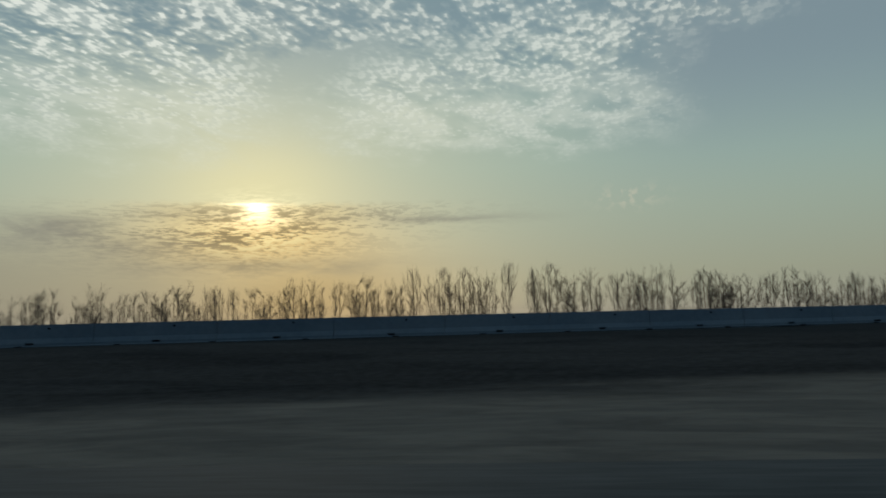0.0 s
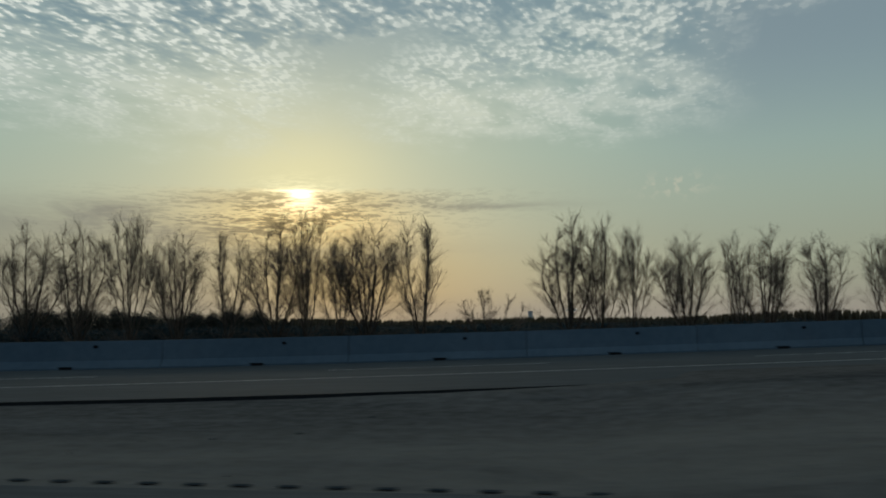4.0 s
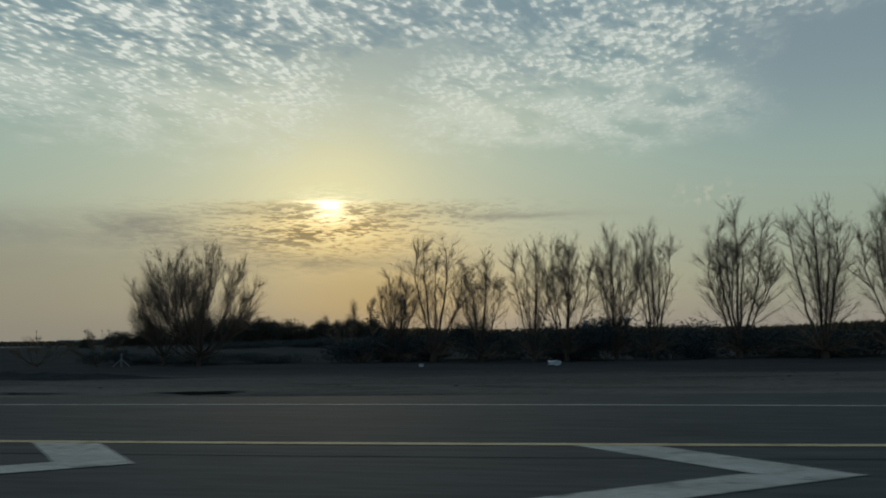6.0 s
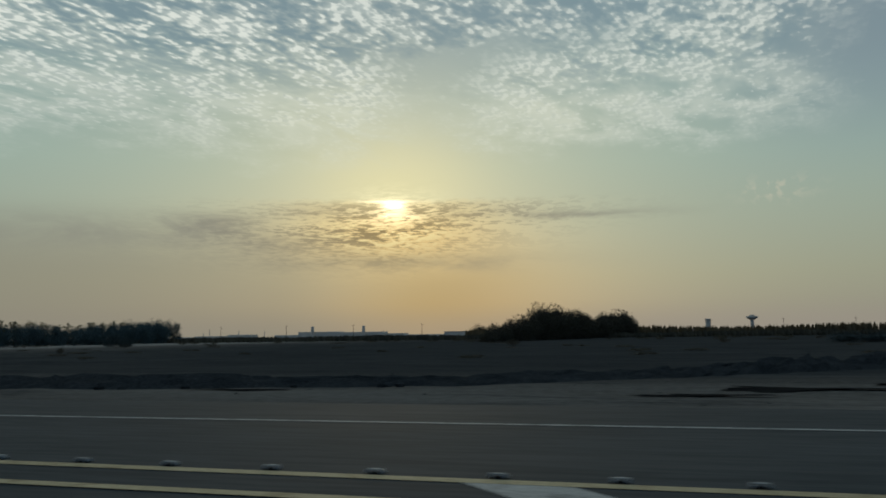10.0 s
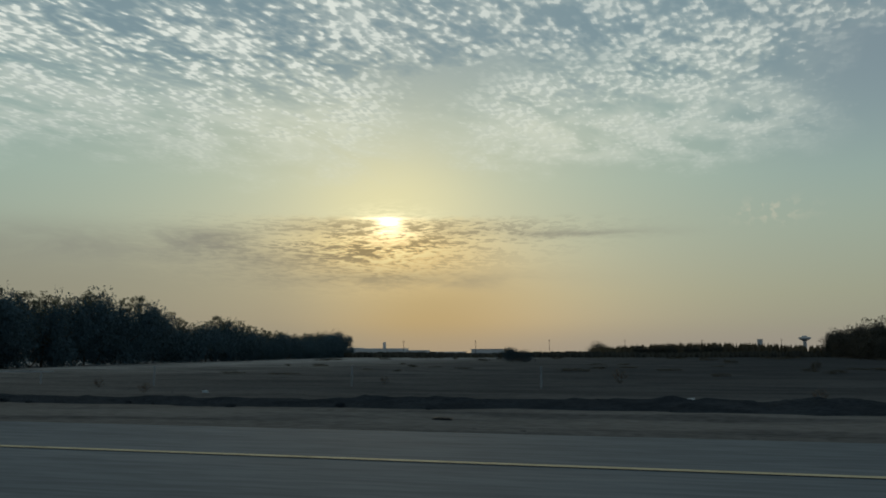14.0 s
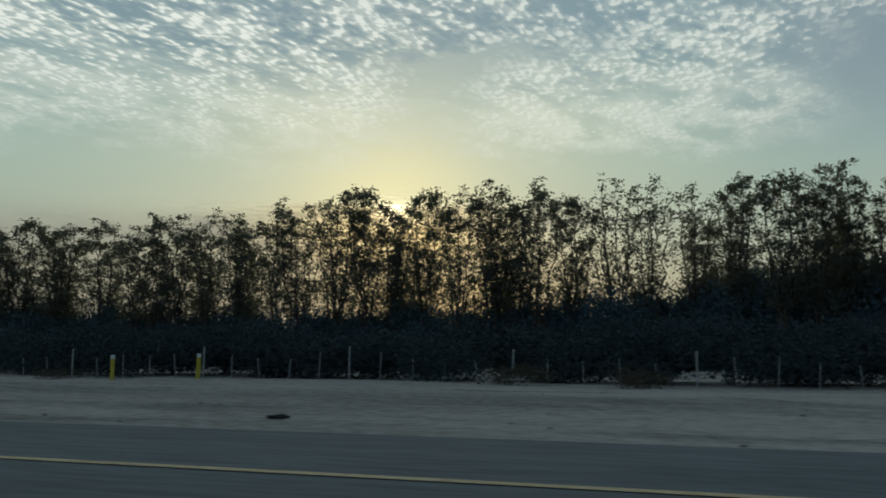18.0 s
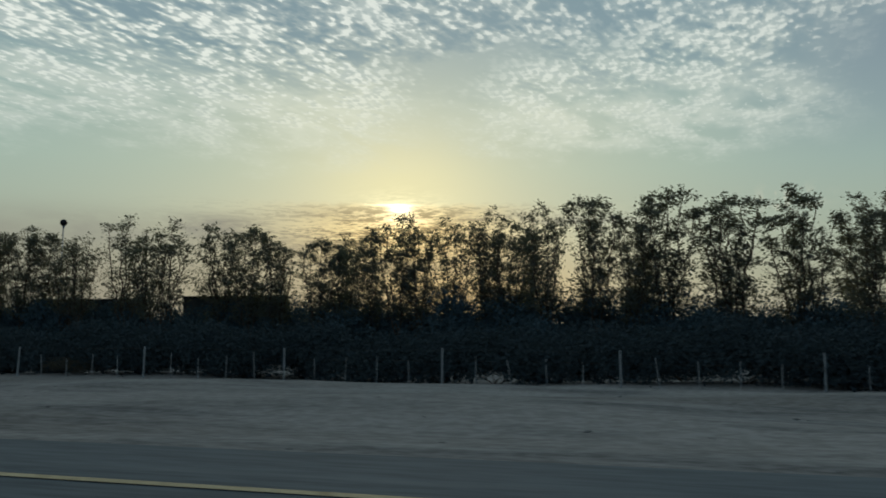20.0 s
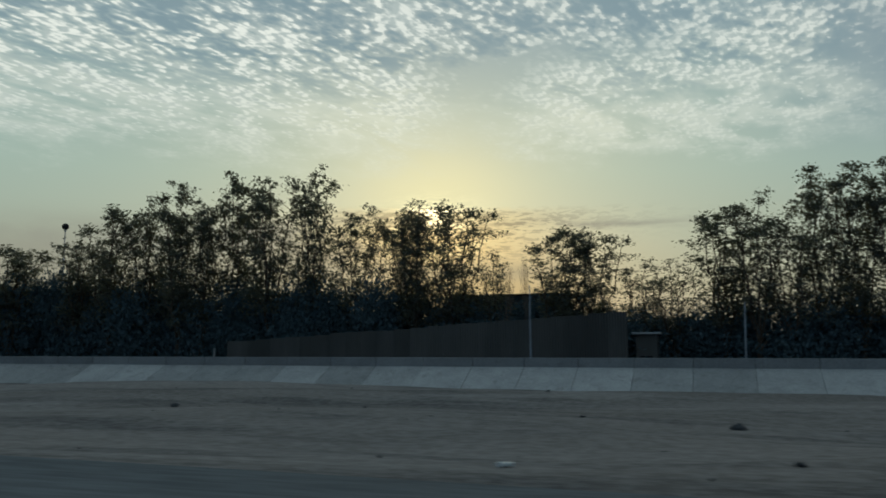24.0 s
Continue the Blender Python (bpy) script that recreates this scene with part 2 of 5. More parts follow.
def material(name, a, b, scale, rough=0.85, fine=0.0, bump=0.0, bump_scale=None, metal=0.0, stretch=(1, 1, 1), wear=None, vary=0.0, spec=0.1, paler=None):
    """Two tones a, b mixed by noise at two scales, with bump; wear: (colour, amount) in blotches; vary: per-object lightness."""
    mat = bpy.data.materials.new(name)
    mat.use_nodes = True
    N = Nodes(mat.node_tree)
    pos = N.add("ShaderNodeTexCoord").outputs["Object"]
    mp = N.add("ShaderNodeMapping")
    mp.inputs["Scale"].default_value = stretch
    N.put(mp.inputs[0], pos)
    v = mp.outputs[0]
    big = N.noise(v, scale, 4.0, 0.6, 0.2)
    col = N.mix(N.step(0.3, 0.7, big), a, b)
    if fine:
        small = N.noise(v, scale * 17, 3.0, 0.7)
        col = N.mix(fine, col, N.mix(N.step(0.35, 0.65, small), tuple(c * 0.45 for c in a), tuple(min(1, c * 1.5) for c in b)))
    if wear:
        col = N.mix(N.m("MULTIPLY", N.step(0.52, 0.7, N.noise(v, scale * 2.7, 5.0, 0.65, 0.6)), wear[1]), col, wear[0])
    if paler:
        # brighter exposure put into the colour beyond a ragged change along x
        sx = N.add("ShaderNodeSeparateXYZ")
        N.put(sx.inputs[0], pos)
        g = N.step(paler[0], paler[1], N.m("ADD", sx.outputs[0], N.m("MULTIPLY", big, 16.0)), 1.0, paler[2])
        col = N.mix(1.0, col, N.xyz(g, g, g), "MULTIPLY")
    if vary:
        r = N.add("ShaderNodeObjectInfo").outputs["Random"]
        g = N.m("ADD", 1 - vary, N.m("MULTIPLY", r, 2 * vary))
        col = N.mix(1.0, col, N.xyz(g, g, g), "MULTIPLY")
    p = N.add("ShaderNodeBsdfPrincipled")
    N.put(p.inputs["Base Color"], col)
    N.put(p.inputs["Roughness"], N.m("ADD", rough - 0.08, N.m("MULTIPLY", big, 0.16)))
    p.inputs["Metallic"].default_value = metal
    p.inputs["Specular IOR Level"].default_value = spec
    if bump:
        b_ = N.add("ShaderNodeBump")
        b_.inputs["Strength"].default_value, b_.inputs["Distance"].default_value = 1.0, bump
        N.put(b_.inputs["Height"], N.noise(v, bump_scale or scale * 8, 5.0, 0.65))
        N.put(p.inputs["Normal"], b_.outputs[0])
    N.put(N.add("ShaderNodeOutputMaterial").inputs[0], p.outputs[0])
    return mat


def leaf_material(name, a, b, through):
    """Leaves: dull face, some light let through, tone varying leaf by leaf."""
    mat = bpy.data.materials.new(name)
    mat.use_nodes = True
    N = Nodes(mat.node_tree)
    rnd = N.add("ShaderNodeNewGeometry").outputs["Random Per Island"]
    col = N.mix(rnd, a, b)
    d = N.add("ShaderNodeBsdfPrincipled")
    N.put(d.inputs["Base Color"], col)
    d.inputs["Roughness"].default_value = 0.8
    d.inputs["Specular IOR Level"].default_value = 0.08
    tr = N.add("ShaderNodeBsdfTranslucent")
    N.put(tr.inputs[0], N.mix(1.0, col, (1.25, 1.1, 0.6), "MULTIPLY"))
    mx = N.add("ShaderNodeMixShader")
    mx.inputs[0].default_value = through
    N.put(mx.inputs[1], d.outputs[0]), N.put(mx.inputs[2], tr.outputs[0])
    N.put(N.add("ShaderNodeOutputMaterial").inputs[0], mx.outputs[0])
    return mat


def layered_ground():
    """Sand, packed earth and dark gravelly patches in long streaks along the road."""
    mat = bpy.data.materials.new("sandy_ground")
    mat.use_nodes = True
    N = Nodes(mat.node_tree)
    pos = N.add("ShaderNodeTexCoord").outputs["Object"]
    mp = N.add("ShaderNodeMapping")
    mp.inputs["Scale"].default_value = (0.35, 1.0, 1.0)
    N.put(mp.inputs[0], pos)
    v = mp.outputs[0]
    col = N.mix(N.step(0.35, 0.65, N.noise(v, 0.09, 5.0, 0.6, 0.3)), (0.125, 0.105, 0.085), (0.205, 0.175, 0.145))
    col = N.mix(N.m("MULTIPLY", N.step(0.47, 0.66, N.noise(v, 0.3, 6.0, 0.62, 0.5)), 0.75), col, (0.062, 0.056, 0.05))
    col = N.mix(N.m("MULTIPLY", N.step(0.56, 0.70, N.noise(v, 0.16, 4.0, 0.6, 0.8)), 0.6), col, (0.245, 0.215, 0.18))
    col = N.mix(0.28, col, N.mix(N.step(0.38, 0.62, N.noise(pos, 3.2, 6.0, 0.75)), (0.06, 0.052, 0.045), (0.26, 0.23, 0.2)))
    # painted along x: dark earth and shade on the slip-road bank, brighter exposure beyond
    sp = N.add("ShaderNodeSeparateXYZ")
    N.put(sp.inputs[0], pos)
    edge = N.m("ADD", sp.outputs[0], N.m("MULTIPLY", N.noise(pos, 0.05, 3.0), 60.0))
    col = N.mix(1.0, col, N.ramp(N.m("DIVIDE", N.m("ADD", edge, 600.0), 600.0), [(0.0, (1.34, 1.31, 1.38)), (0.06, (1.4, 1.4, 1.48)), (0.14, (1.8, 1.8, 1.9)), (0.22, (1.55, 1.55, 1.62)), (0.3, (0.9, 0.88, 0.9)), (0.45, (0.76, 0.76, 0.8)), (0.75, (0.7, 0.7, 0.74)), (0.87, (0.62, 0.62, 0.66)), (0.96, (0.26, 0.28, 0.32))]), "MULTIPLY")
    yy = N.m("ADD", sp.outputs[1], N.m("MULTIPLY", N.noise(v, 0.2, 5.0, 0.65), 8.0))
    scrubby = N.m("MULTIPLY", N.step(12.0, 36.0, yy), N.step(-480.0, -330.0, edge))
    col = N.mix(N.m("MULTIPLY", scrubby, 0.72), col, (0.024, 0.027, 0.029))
    # pale kerbside sand; its upper edge paints the rim of the bank's shadow
    kerbside = N.m("MULTIPLY", N.step(0.0, -3.2, N.m("SUBTRACT", yy, N.step(-20.0, 8.0, sp.outputs[0], 0.0, 6.0))), N.step(-150.0, -110.0, sp.outputs[0]))
    col = N.mix(N.m("MULTIPLY", kerbside, N.step(0.35, 0.68, N.noise(v, 0.8, 6.0, 0.7, 0.6), 0.42, 0.85)), col, (0.18, 0.15, 0.125))
    col = N.mix(1.0, col, (0.91, 1.01, 1.09), "MULTIPLY")
    p = N.add("ShaderNodeBsdfPrincipled")
    N.put(p.inputs["Base Color"], col)
    p.inputs["Roughness"].default_value = 1.0
    p.inputs["Specular IOR Level"].default_value = 0.0
    b_ = N.add("ShaderNodeBump")
    b_.inputs["Distance"].default_value = 0.06
    N.put(b_.inputs["Height"], N.noise(pos, 1.6, 6.0, 0.7))
    N.put(p.inputs["Normal"], b_.outputs[0])
    N.put(N.add("ShaderNodeOutputMaterial").inputs[0], p.outputs[0])
    return mat


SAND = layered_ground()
ASPHALT = material("asphalt", (0.049, 0.056, 0.061), (0.068, 0.075, 0.08), 0.35, 0.92, fine=0.22, stretch=(0.12, 1, 1), wear=((0.085, 0.09, 0.094), 0.5), spec=0.02, paler=(-318.0, -356.0, 1.95))
WHITE_PAINT = material("white_road_paint", (0.24, 0.25, 0.25), (0.37, 0.38, 0.375), 1.2, 0.85, fine=0.3, wear=((0.09, 0.095, 0.095), 0.85), spec=0.08)
YELLOW_PAINT = material("yellow_road_paint", (0.36, 0.295, 0.18), (0.44, 0.37, 0.24), 1.2, 0.85, fine=0.3, wear=((0.2, 0.15, 0.08), 0.7), spec=0.08)
CONCRETE = material("barrier_concrete", (0.085, 0.12, 0.15), (0.112, 0.148, 0.178), 0.22, 0.9, fine=0.08, bump=0.004, wear=((0.1, 0.12, 0.14), 0.35), vary=0.06, spec=0.15)
COPING = material("coping_concrete", (0.17, 0.178, 0.182), (0.22, 0.228, 0.23), 0.6, 0.9, fine=0.2, bump=0.008, wear=((0.13, 0.13, 0.13), 0.4), vary=0.08, spec=0.15)
PALE_CONCRETE = material("pale_concrete", (0.25, 0.255, 0.255), (0.33, 0.335, 0.33), 0.8, 0.9, fine=0.25, bump=0.01, wear=((0.17, 0.165, 0.16), 0.5), vary=0.2, spec=0.15)
GROOVE = material("milled_groove", (0.03, 0.036, 0.041), (0.044, 0.051, 0.056), 3.0, 0.95, spec=0.0)
DARK = material("dark_opening", (0.012, 0.012, 0.013), (0.02, 0.02, 0.02), 2.0, 0.95, spec=0.0)
BARK = material("bare_bark", (0.06, 0.045, 0.034), (0.105, 0.08, 0.06), 1.5, 0.95, fine=0.3, bump=0.01)
TWIG = material("twigs", (0.13, 0.095, 0.07), (0.2, 0.15, 0.11), 0.6, 0.95, spec=0.1)
LEAF = leaf_material("green_leaves", (0.088, 0.104, 0.1), (0.132, 0.144, 0.128), 0.5)
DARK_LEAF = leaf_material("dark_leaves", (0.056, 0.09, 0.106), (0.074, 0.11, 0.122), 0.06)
DRY_LEAF = leaf_material("dry_scrub", (0.07, 0.055, 0.035), (0.12, 0.1, 0.07), 0.2)
STEEL = material("galvanised_steel", (0.2, 0.235, 0.27), (0.28, 0.315, 0.35), 1.4, 0.55, fine=0.15, metal=0.4, wear=((0.2, 0.18, 0.16), 0.4))
POST = material("fence_post_steel", (0.25, 0.265, 0.265), (0.34, 0.355, 0.35), 1.5, 0.7, metal=0.3)
GRAVEL = material("heaped_gravel", (0.05, 0.054, 0.058), (0.1, 0.104, 0.108), 0.8, 0.95, fine=0.4, bump=0.08, spec=0.0)
RUBBLE = material("dark_rubble", (0.02, 0.024, 0.028), (0.05, 0.055, 0.06), 0.8, 0.95, fine=0.4, bump=0.08, vary=0.3, spec=0.0)
SIGN_BACK = material("sign_back", (0.2, 0.21, 0.22), (0.28, 0.29, 0.3), 2.0, 0.6, metal=0.4)
YELLOW = material("yellow_enamel", (0.36, 0.3, 0.04), (0.44, 0.37, 0.06), 2.0, 0.6, wear=((0.3, 0.2, 0.05), 0.4))
BLACK = material("black_enamel", (0.015, 0.015, 0.015), (0.03, 0.03, 0.03), 2.0, 0.6)
WHITE = material("white_plastic", (0.42, 0.45, 0.455), (0.53, 0.555, 0.55), 3.0, 0.6, wear=((0.4, 0.38, 0.34), 0.4))
SHEET = material("fence_sheet", (0.075, 0.075, 0.072), (0.11, 0.108, 0.102), 0.5, 0.75, metal=0.2, stretch=(1, 1, 0.2), vary=0.2)
# distance haze is put into this pale wall colour
HAZED_WALL = material("hazed_building", (0.5, 0.46, 0.42), (0.6, 0.55, 0.5), 0.05, 0.9, spec=0.1)
PINK_WALL = material("pink_plaster", (0.42, 0.3, 0.26), (0.5, 0.36, 0.31), 0.5, 0.9, spec=0.1)
BOARD = material("weathered_board", (0.26, 0.28, 0.29), (0.38, 0.39, 0.4), 2.0, 0.8, wear=((0.28, 0.27, 0.26), 0.5))
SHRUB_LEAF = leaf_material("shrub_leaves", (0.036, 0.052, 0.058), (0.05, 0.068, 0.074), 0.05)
SCRUB_LEAF = leaf_material("scrub_leaves", (0.045, 0.043, 0.036), (0.095, 0.085, 0.065), 0.15)
GREY_LEAF = leaf_material("grey_twiggy_crown", (0.04, 0.04, 0.034), (0.07, 0.066, 0.052), 0.08)

# ---------------------------------------------------------------- helpers for building


def thing(name, label, category, group="", kind="", m=None):
    ob = tagged(new(name), label, category, group, kind)
    if m is not None:
        ob.matrix_world = m
    return ob


def part(name, bm, mat, parent=None, label="", m=None):
    """Links a bmesh (or a mesh) as one mesh object under a thing or a part."""
    if isinstance(bm, bmesh.types.BMesh):
        data = bpy.data.meshes.new(name)
        bm.to_mesh(data)
        bm.free()
    else:
        data = bm
    if not data.materials:
        data.materials.append(mat)
    ob = new(name, data)
    if parent is not None:
        ob.parent = parent
    if m is not None:
        ob.matrix_local = m
    if label:
        tagged(ob, label)
    return ob


def shade_smooth(ob):
    ob.data.polygons.foreach_set("use_smooth", [True] * len(ob.data.polygons))
    return ob


def pydata(name, verts, faces, mat):
    data = bpy.data.meshes.new(name)
    data.from_pydata(verts, [], faces)
    data.materials.append(mat)
    data.update()
    return data


def box(bm, x0, x1, y0, y1, z0, z1, bevel=0.0):
    r = bmesh.ops.create_cube(bm, size=1.0, matrix=Matrix.Translation(((x0 + x1) / 2, (y0 + y1) / 2, (z0 + z1) / 2)) @ Matrix.Diagonal((x1 - x0, y1 - y0, z1 - z0, 1)))
    if bevel:
        es = list({e for v in r["verts"] for e in v.link_edges})
        bmesh.ops.bevel(bm, geom=es, offset=bevel, segments=2, affect="EDGES", profile=0.6)
    return bm


def boxed(x0, x1, y0, y1, z0, z1, bevel=0.0):
    return box(bmesh.new(), x0, x1, y0, y1, z0, z1, bevel)


def rod(bm, a, b, r0, r1=None, sides=8):
    """A tapered rod from a to b."""
    a, b = Vector(a), Vector(b)
    d = b - a
    bmesh.ops.create_cone(bm, cap_ends=True, segments=sides, radius1=r0, radius2=r0 if r1 is None else r1, depth=d.length,
                          matrix=Matrix.Translation((a + b) / 2) @ d.to_track_quat("Z", "Y").to_matrix().to_4x4())
    return bm


def rodded(a, b, r0, r1=None, sides=8):
    return rod(bmesh.new(), a, b, r0, r1, sides)


def smooth(a, b, x):
    t = np.clip((np.asarray(x, float) - a) / (b - a), 0, 1)
    return t * t * (3 - 2 * t)


def curve(points):
    """A smooth function of x through a few (x, value) pairs: straight pieces, rounded."""
    xs, vs = np.array(sorted(points)).T

    def f(x):
        x = np.asarray(x, float)
        return sum(np.interp(x + o, xs, vs, left=None, right=None) for o in (-6, -3, 0, 3, 6)) / 5
    return f


# ---------------------------------------------------------------- the plan
# Main carriageway to the near side of every line; the slip road comes in from behind the barrier and merges.
line_near = curve([(-800, -3.5), (-320, -4.2), (-290, -4.5), (-261, -4.9), (-232, -5.3), (-203, -5.3), (-175, -4.7), (-153, -3.2), (-146, -2.5),
                   (-140, -1.6), (-132, 0.1), (-126, 2.0), (-118, 4.2), (-109, 6.4), (-98, 8.4), (-50, 19.0), (0, 32.0), (80, 57.0)])
line_far = curve([(-800, 0.0), (-233, 0.0), (-204, 0.2), (-176, 0.9), (-160, 0.4), (-152, 0.3), (-146, 0.9), (-140, 1.8), (-134, 3.3), (-128, 5.2), (-118, 8.2),
                  (-109, 10.4), (-98, 12.4), (-50, 23.0), (0, 36.0), (80, 61.0)])
asphalt_out = curve([(-900, 2.3), (-700, 1.95), (-676, 1.2), (-664, -1.6), (-645, -3.0), (-622, -2.0), (-606, 1.0), (-596, 1.7), (-530, 3.3), (-400, 3.6), (-292, 3.2), (-233, 1.7), (-190, 2.2), (-165, 4.0), (-150, 5.8),
                     (-142, 6.6), (-133, 8.6), (-125, 10.9), (-113, 14.2), (-98, 17.8), (-50, 28.0), (0, 41.0), (80, 66.0)])


# near edge of the slip road's own asphalt, a low step above the earth
slip_in = curve([(-143, -4.0), (-134, -3.4), (-126, -2.3), (-120, -1.75), (-115, 0.05), (-109, 1.95), (-98, 5.2), (-50, 16), (0, 29), (80, 54)])


def slip_edge(x):
    """Near side of the slip road: its own edge, then the line where it has merged."""
    w = smooth(-130, -136, x)
    return slip_in(x) * (1 - w) + np.maximum(main_edge(x), line_near(x) - 1.0) * w


def wall_line(x):
    s = np.asarray(x, float) + 98
    return 4.4 + 0.2 * s + 0.0007 * s * s - 0.03 * np.clip(-94 - np.asarray(x, float), 0, 20) ** 2


def ramp_z(x):
    return 1.4 * smooth(-132, -45, x)


def main_edge(x):
    """Outer edge of the main carriageway's own asphalt."""
    w = smooth(-129, -135, x)
    return -9.2 * (1 - w) + (line_near(x) - 1.0) * w


def ground_z(x, y):
    """Height of the earth."""
    x, y = np.asarray(x, float), np.asarray(y, float)
    base = -0.75 - 0.6 * smooth(-640, -662, x)
    f = np.clip((y - asphalt_out(x)) / 36.0, 0, 1) ** 0.8
    open_land = base * f
    rise = ramp_z(x) * smooth(-9.5, 0.0, (y + 9.5) / (wall_line(x) - 0.6 + 9.5) * 9.5 - 9.5)
    slip = rise * (1 - smooth(0, 9, y - asphalt_out(x) - 1.5)) - 0.75 * smooth(0, 9, y - asphalt_out(x) - 1.5)
    w = smooth(-150, -128, x)
    h = open_land * (1 - w) + slip * w
    # low hummocks away from the asphalt
    free = smooth(0.5, 6.0, y - asphalt_out(x)) * (1 - w) + w * smooth(-9.2, -6.0, y) * (1 - smooth(-4, -1, y - wall_line(x)))
    h = h + free * ((0.05 + 0.13 * smooth(-520, -570, x) + 0.1 * smooth(40, 60, y)) * np.sin(x * 0.21 + 1.7 * np.sin(y * 0.11)) * np.sin(y * 0.33 + 0.6 * np.sin(x * 0.05)) + 0.04 * np.sin(x * 0.9 + y * 0.5) * np.sin(y * 1.3 - x * 0.2))
    # worn hollow along the near edge of the slip road
    h = h - (0.03 + 0.05 * smooth(-120, -111, x)) * smooth(-132, -124, x) * (1 - smooth(-106, -100, x)) * np.exp(-((y - slip_in(x) + 0.7) / 1.5) ** 2)
    # packed earth close under the broken edge of the asphalt
    near_ = np.exp(-((y - slip_in(x) + 0.7) / 1.0) ** 4) * smooth(-136, -128, x) * (1 - smooth(-98, -90, x))
    h = h * (1 - near_) + (ramp_z(x) - 0.05) * near_
    # sand banked up round the tapered end of the barrier
    h = h + 0.3 * np.exp(-((x + 106) / 8.0) ** 2 - ((y + 0.5) / 4.0) ** 2)
    # sand blown against the sloping wall
    h = h + 0.5 * smooth(-676, -690, x) * np.exp(-((y - 31) / 8.0) ** 2) * (0.7 + 0.3 * np.sin(x * 0.13))
    # a sandy track that climbs to the plantation beside the sloping wall
    p = smooth(-627, -637, x) * (1 - smooth(-648, -657, x)) * smooth(3, 13, y) * (1 - smooth(60, 90, y))
    p = np.maximum(p, smooth(-627, -637, x) * (1 - smooth(-662, -670, x)) * smooth(39, 43, y) * (1 - smooth(60, 90, y)))
    h = h * (1 - p) + (0.02 + 0.14 * smooth(20, 44, y)) * p
    # a hollow round the concrete chamber
    h = h - 0.85 * np.exp(-((x + 613) / 9.0) ** 2 - ((y - 16.5) / 6.0) ** 2)
    far = smooth(110, 400, y)
    h = h * (1 - far) + far * -0.8
    return h


# ---------------------------------------------------------------- ground and roads
gx = np.concatenate([np.linspace(-4600, -900, 12), np.arange(-860, 130, 2.5), np.linspace(160, 3600, 12)])
gy = np.concatenate([np.linspace(-4000, -60, 10), np.array([-40.0, -27.0]), np.arange(-26, 30, 1.0), np.arange(30, 115, 2.5), np.linspace(120, 420, 22), np.linspace(520, 4600, 12)])
GX, GY = np.meshgrid(gx, gy)
GZ = ground_z(GX, GY)
inside = (GY < np.where(GX > -140, main_edge(GX), asphalt_out(GX)) - 0.4) | ((GY > np.where(GX > -134, slip_in(GX) + 0.3, line_near(GX) - 0.6)) & (GY < asphalt_out(GX) - 0.4))
GZ = np.where(inside & (GX > -890) & (GX < 150), GZ - 0.05, GZ - 0.012)
nx, ny = len(gx), len(gy)
idx = np.arange(nx * ny).reshape(ny, nx)
faces = np.stack([idx[:-1, :-1], idx[:-1, 1:], idx[1:, 1:], idx[1:, :-1]], -1).reshape(-1, 4)
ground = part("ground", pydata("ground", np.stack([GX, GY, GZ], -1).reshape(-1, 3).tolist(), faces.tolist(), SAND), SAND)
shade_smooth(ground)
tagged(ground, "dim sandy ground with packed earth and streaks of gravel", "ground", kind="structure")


def strip(name, x0, x1, step, lo, hi, z, mat, rows=2):
    """A flat band between two lines y = lo(x) and y = hi(x)."""
    xs = np.linspace(x0, x1, max(2, int(abs(x1 - x0) / step) + 1))
    vs, fs = [], []
    for i, x in enumerate(xs):
        a, b = float(lo(x)), float(hi(x))
        for j in range(rows):
            vs.append((x, a + (b - a) * j / (rows - 1), float(z(x))))
    for i in range(len(xs) - 1):
        for j in range(rows - 1):
            k = i * rows + j
            fs.append((k, k + 1, k + rows + 1, k + rows) if x1 > x0 else (k, k + rows, k + rows + 1, k + 1))
    data = pydata(name, vs, [f[::-1] for f in fs], mat)
    return data


old_road = part("old_road", strip("old_road", -890, -346, 2.0, lambda x: -27.0, asphalt_out, lambda x: 0.0, ASPHALT), ASPHALT)
tagged(old_road, "grey worn asphalt carriageway of a highway, lightened in place of brighter exposure", "road", kind="structure")
road = part("road", strip("road", -346, 150, 2.0, lambda x: -27.0, main_edge, lambda x: 0.0, ASPHALT), ASPHALT)
tagged(road, "dark grey worn asphalt carriageway of a highway", "road", kind="structure")
slip_road = part("slip_road", strip("slip_road", -346, 90, 2.0, slip_edge, asphalt_out, lambda x: ramp_z(x) + 0.004, ASPHALT, rows=4), ASPHALT)
# edge face of the asphalt step, near-black colour standing in for its shade
xs_ = np.arange(-127, -84, 1.0)
vs = [(x, float(slip_in(x)) - d, float(ramp_z(x)) + h) for x in xs_ for d, h in ((0.0, 0.0), (0.05, -0.07), (0.09, -0.5))]
fs = [(3 * i + j, 3 * i + j + 1, 3 * i + j + 4, 3 * i + j + 3) for i in range(len(xs_) - 1) for j in (0, 1)]
tagged(part("asphalt_edge", pydata("asphalt_edge", vs, fs, DARK), DARK), "broken edge of the slip road asphalt, its shade painted near-black", "road edge", kind="structure")
tagged(slip_road, "grey asphalt slip road that merges into the highway", "road", kind="structure")


def painted(name, x0, x1, mid, width, mat, label, z=0.011):
    ob = part(name, strip(name, x0, x1, 1.5, lambda x: mid(x) - width / 2, lambda x: mid(x) + width / 2, lambda x: ramp_z(x) * (1 if mid is not keep_line else 0) + z, mat), mat)
    return tagged(ob, label, "road marking", kind="structure")


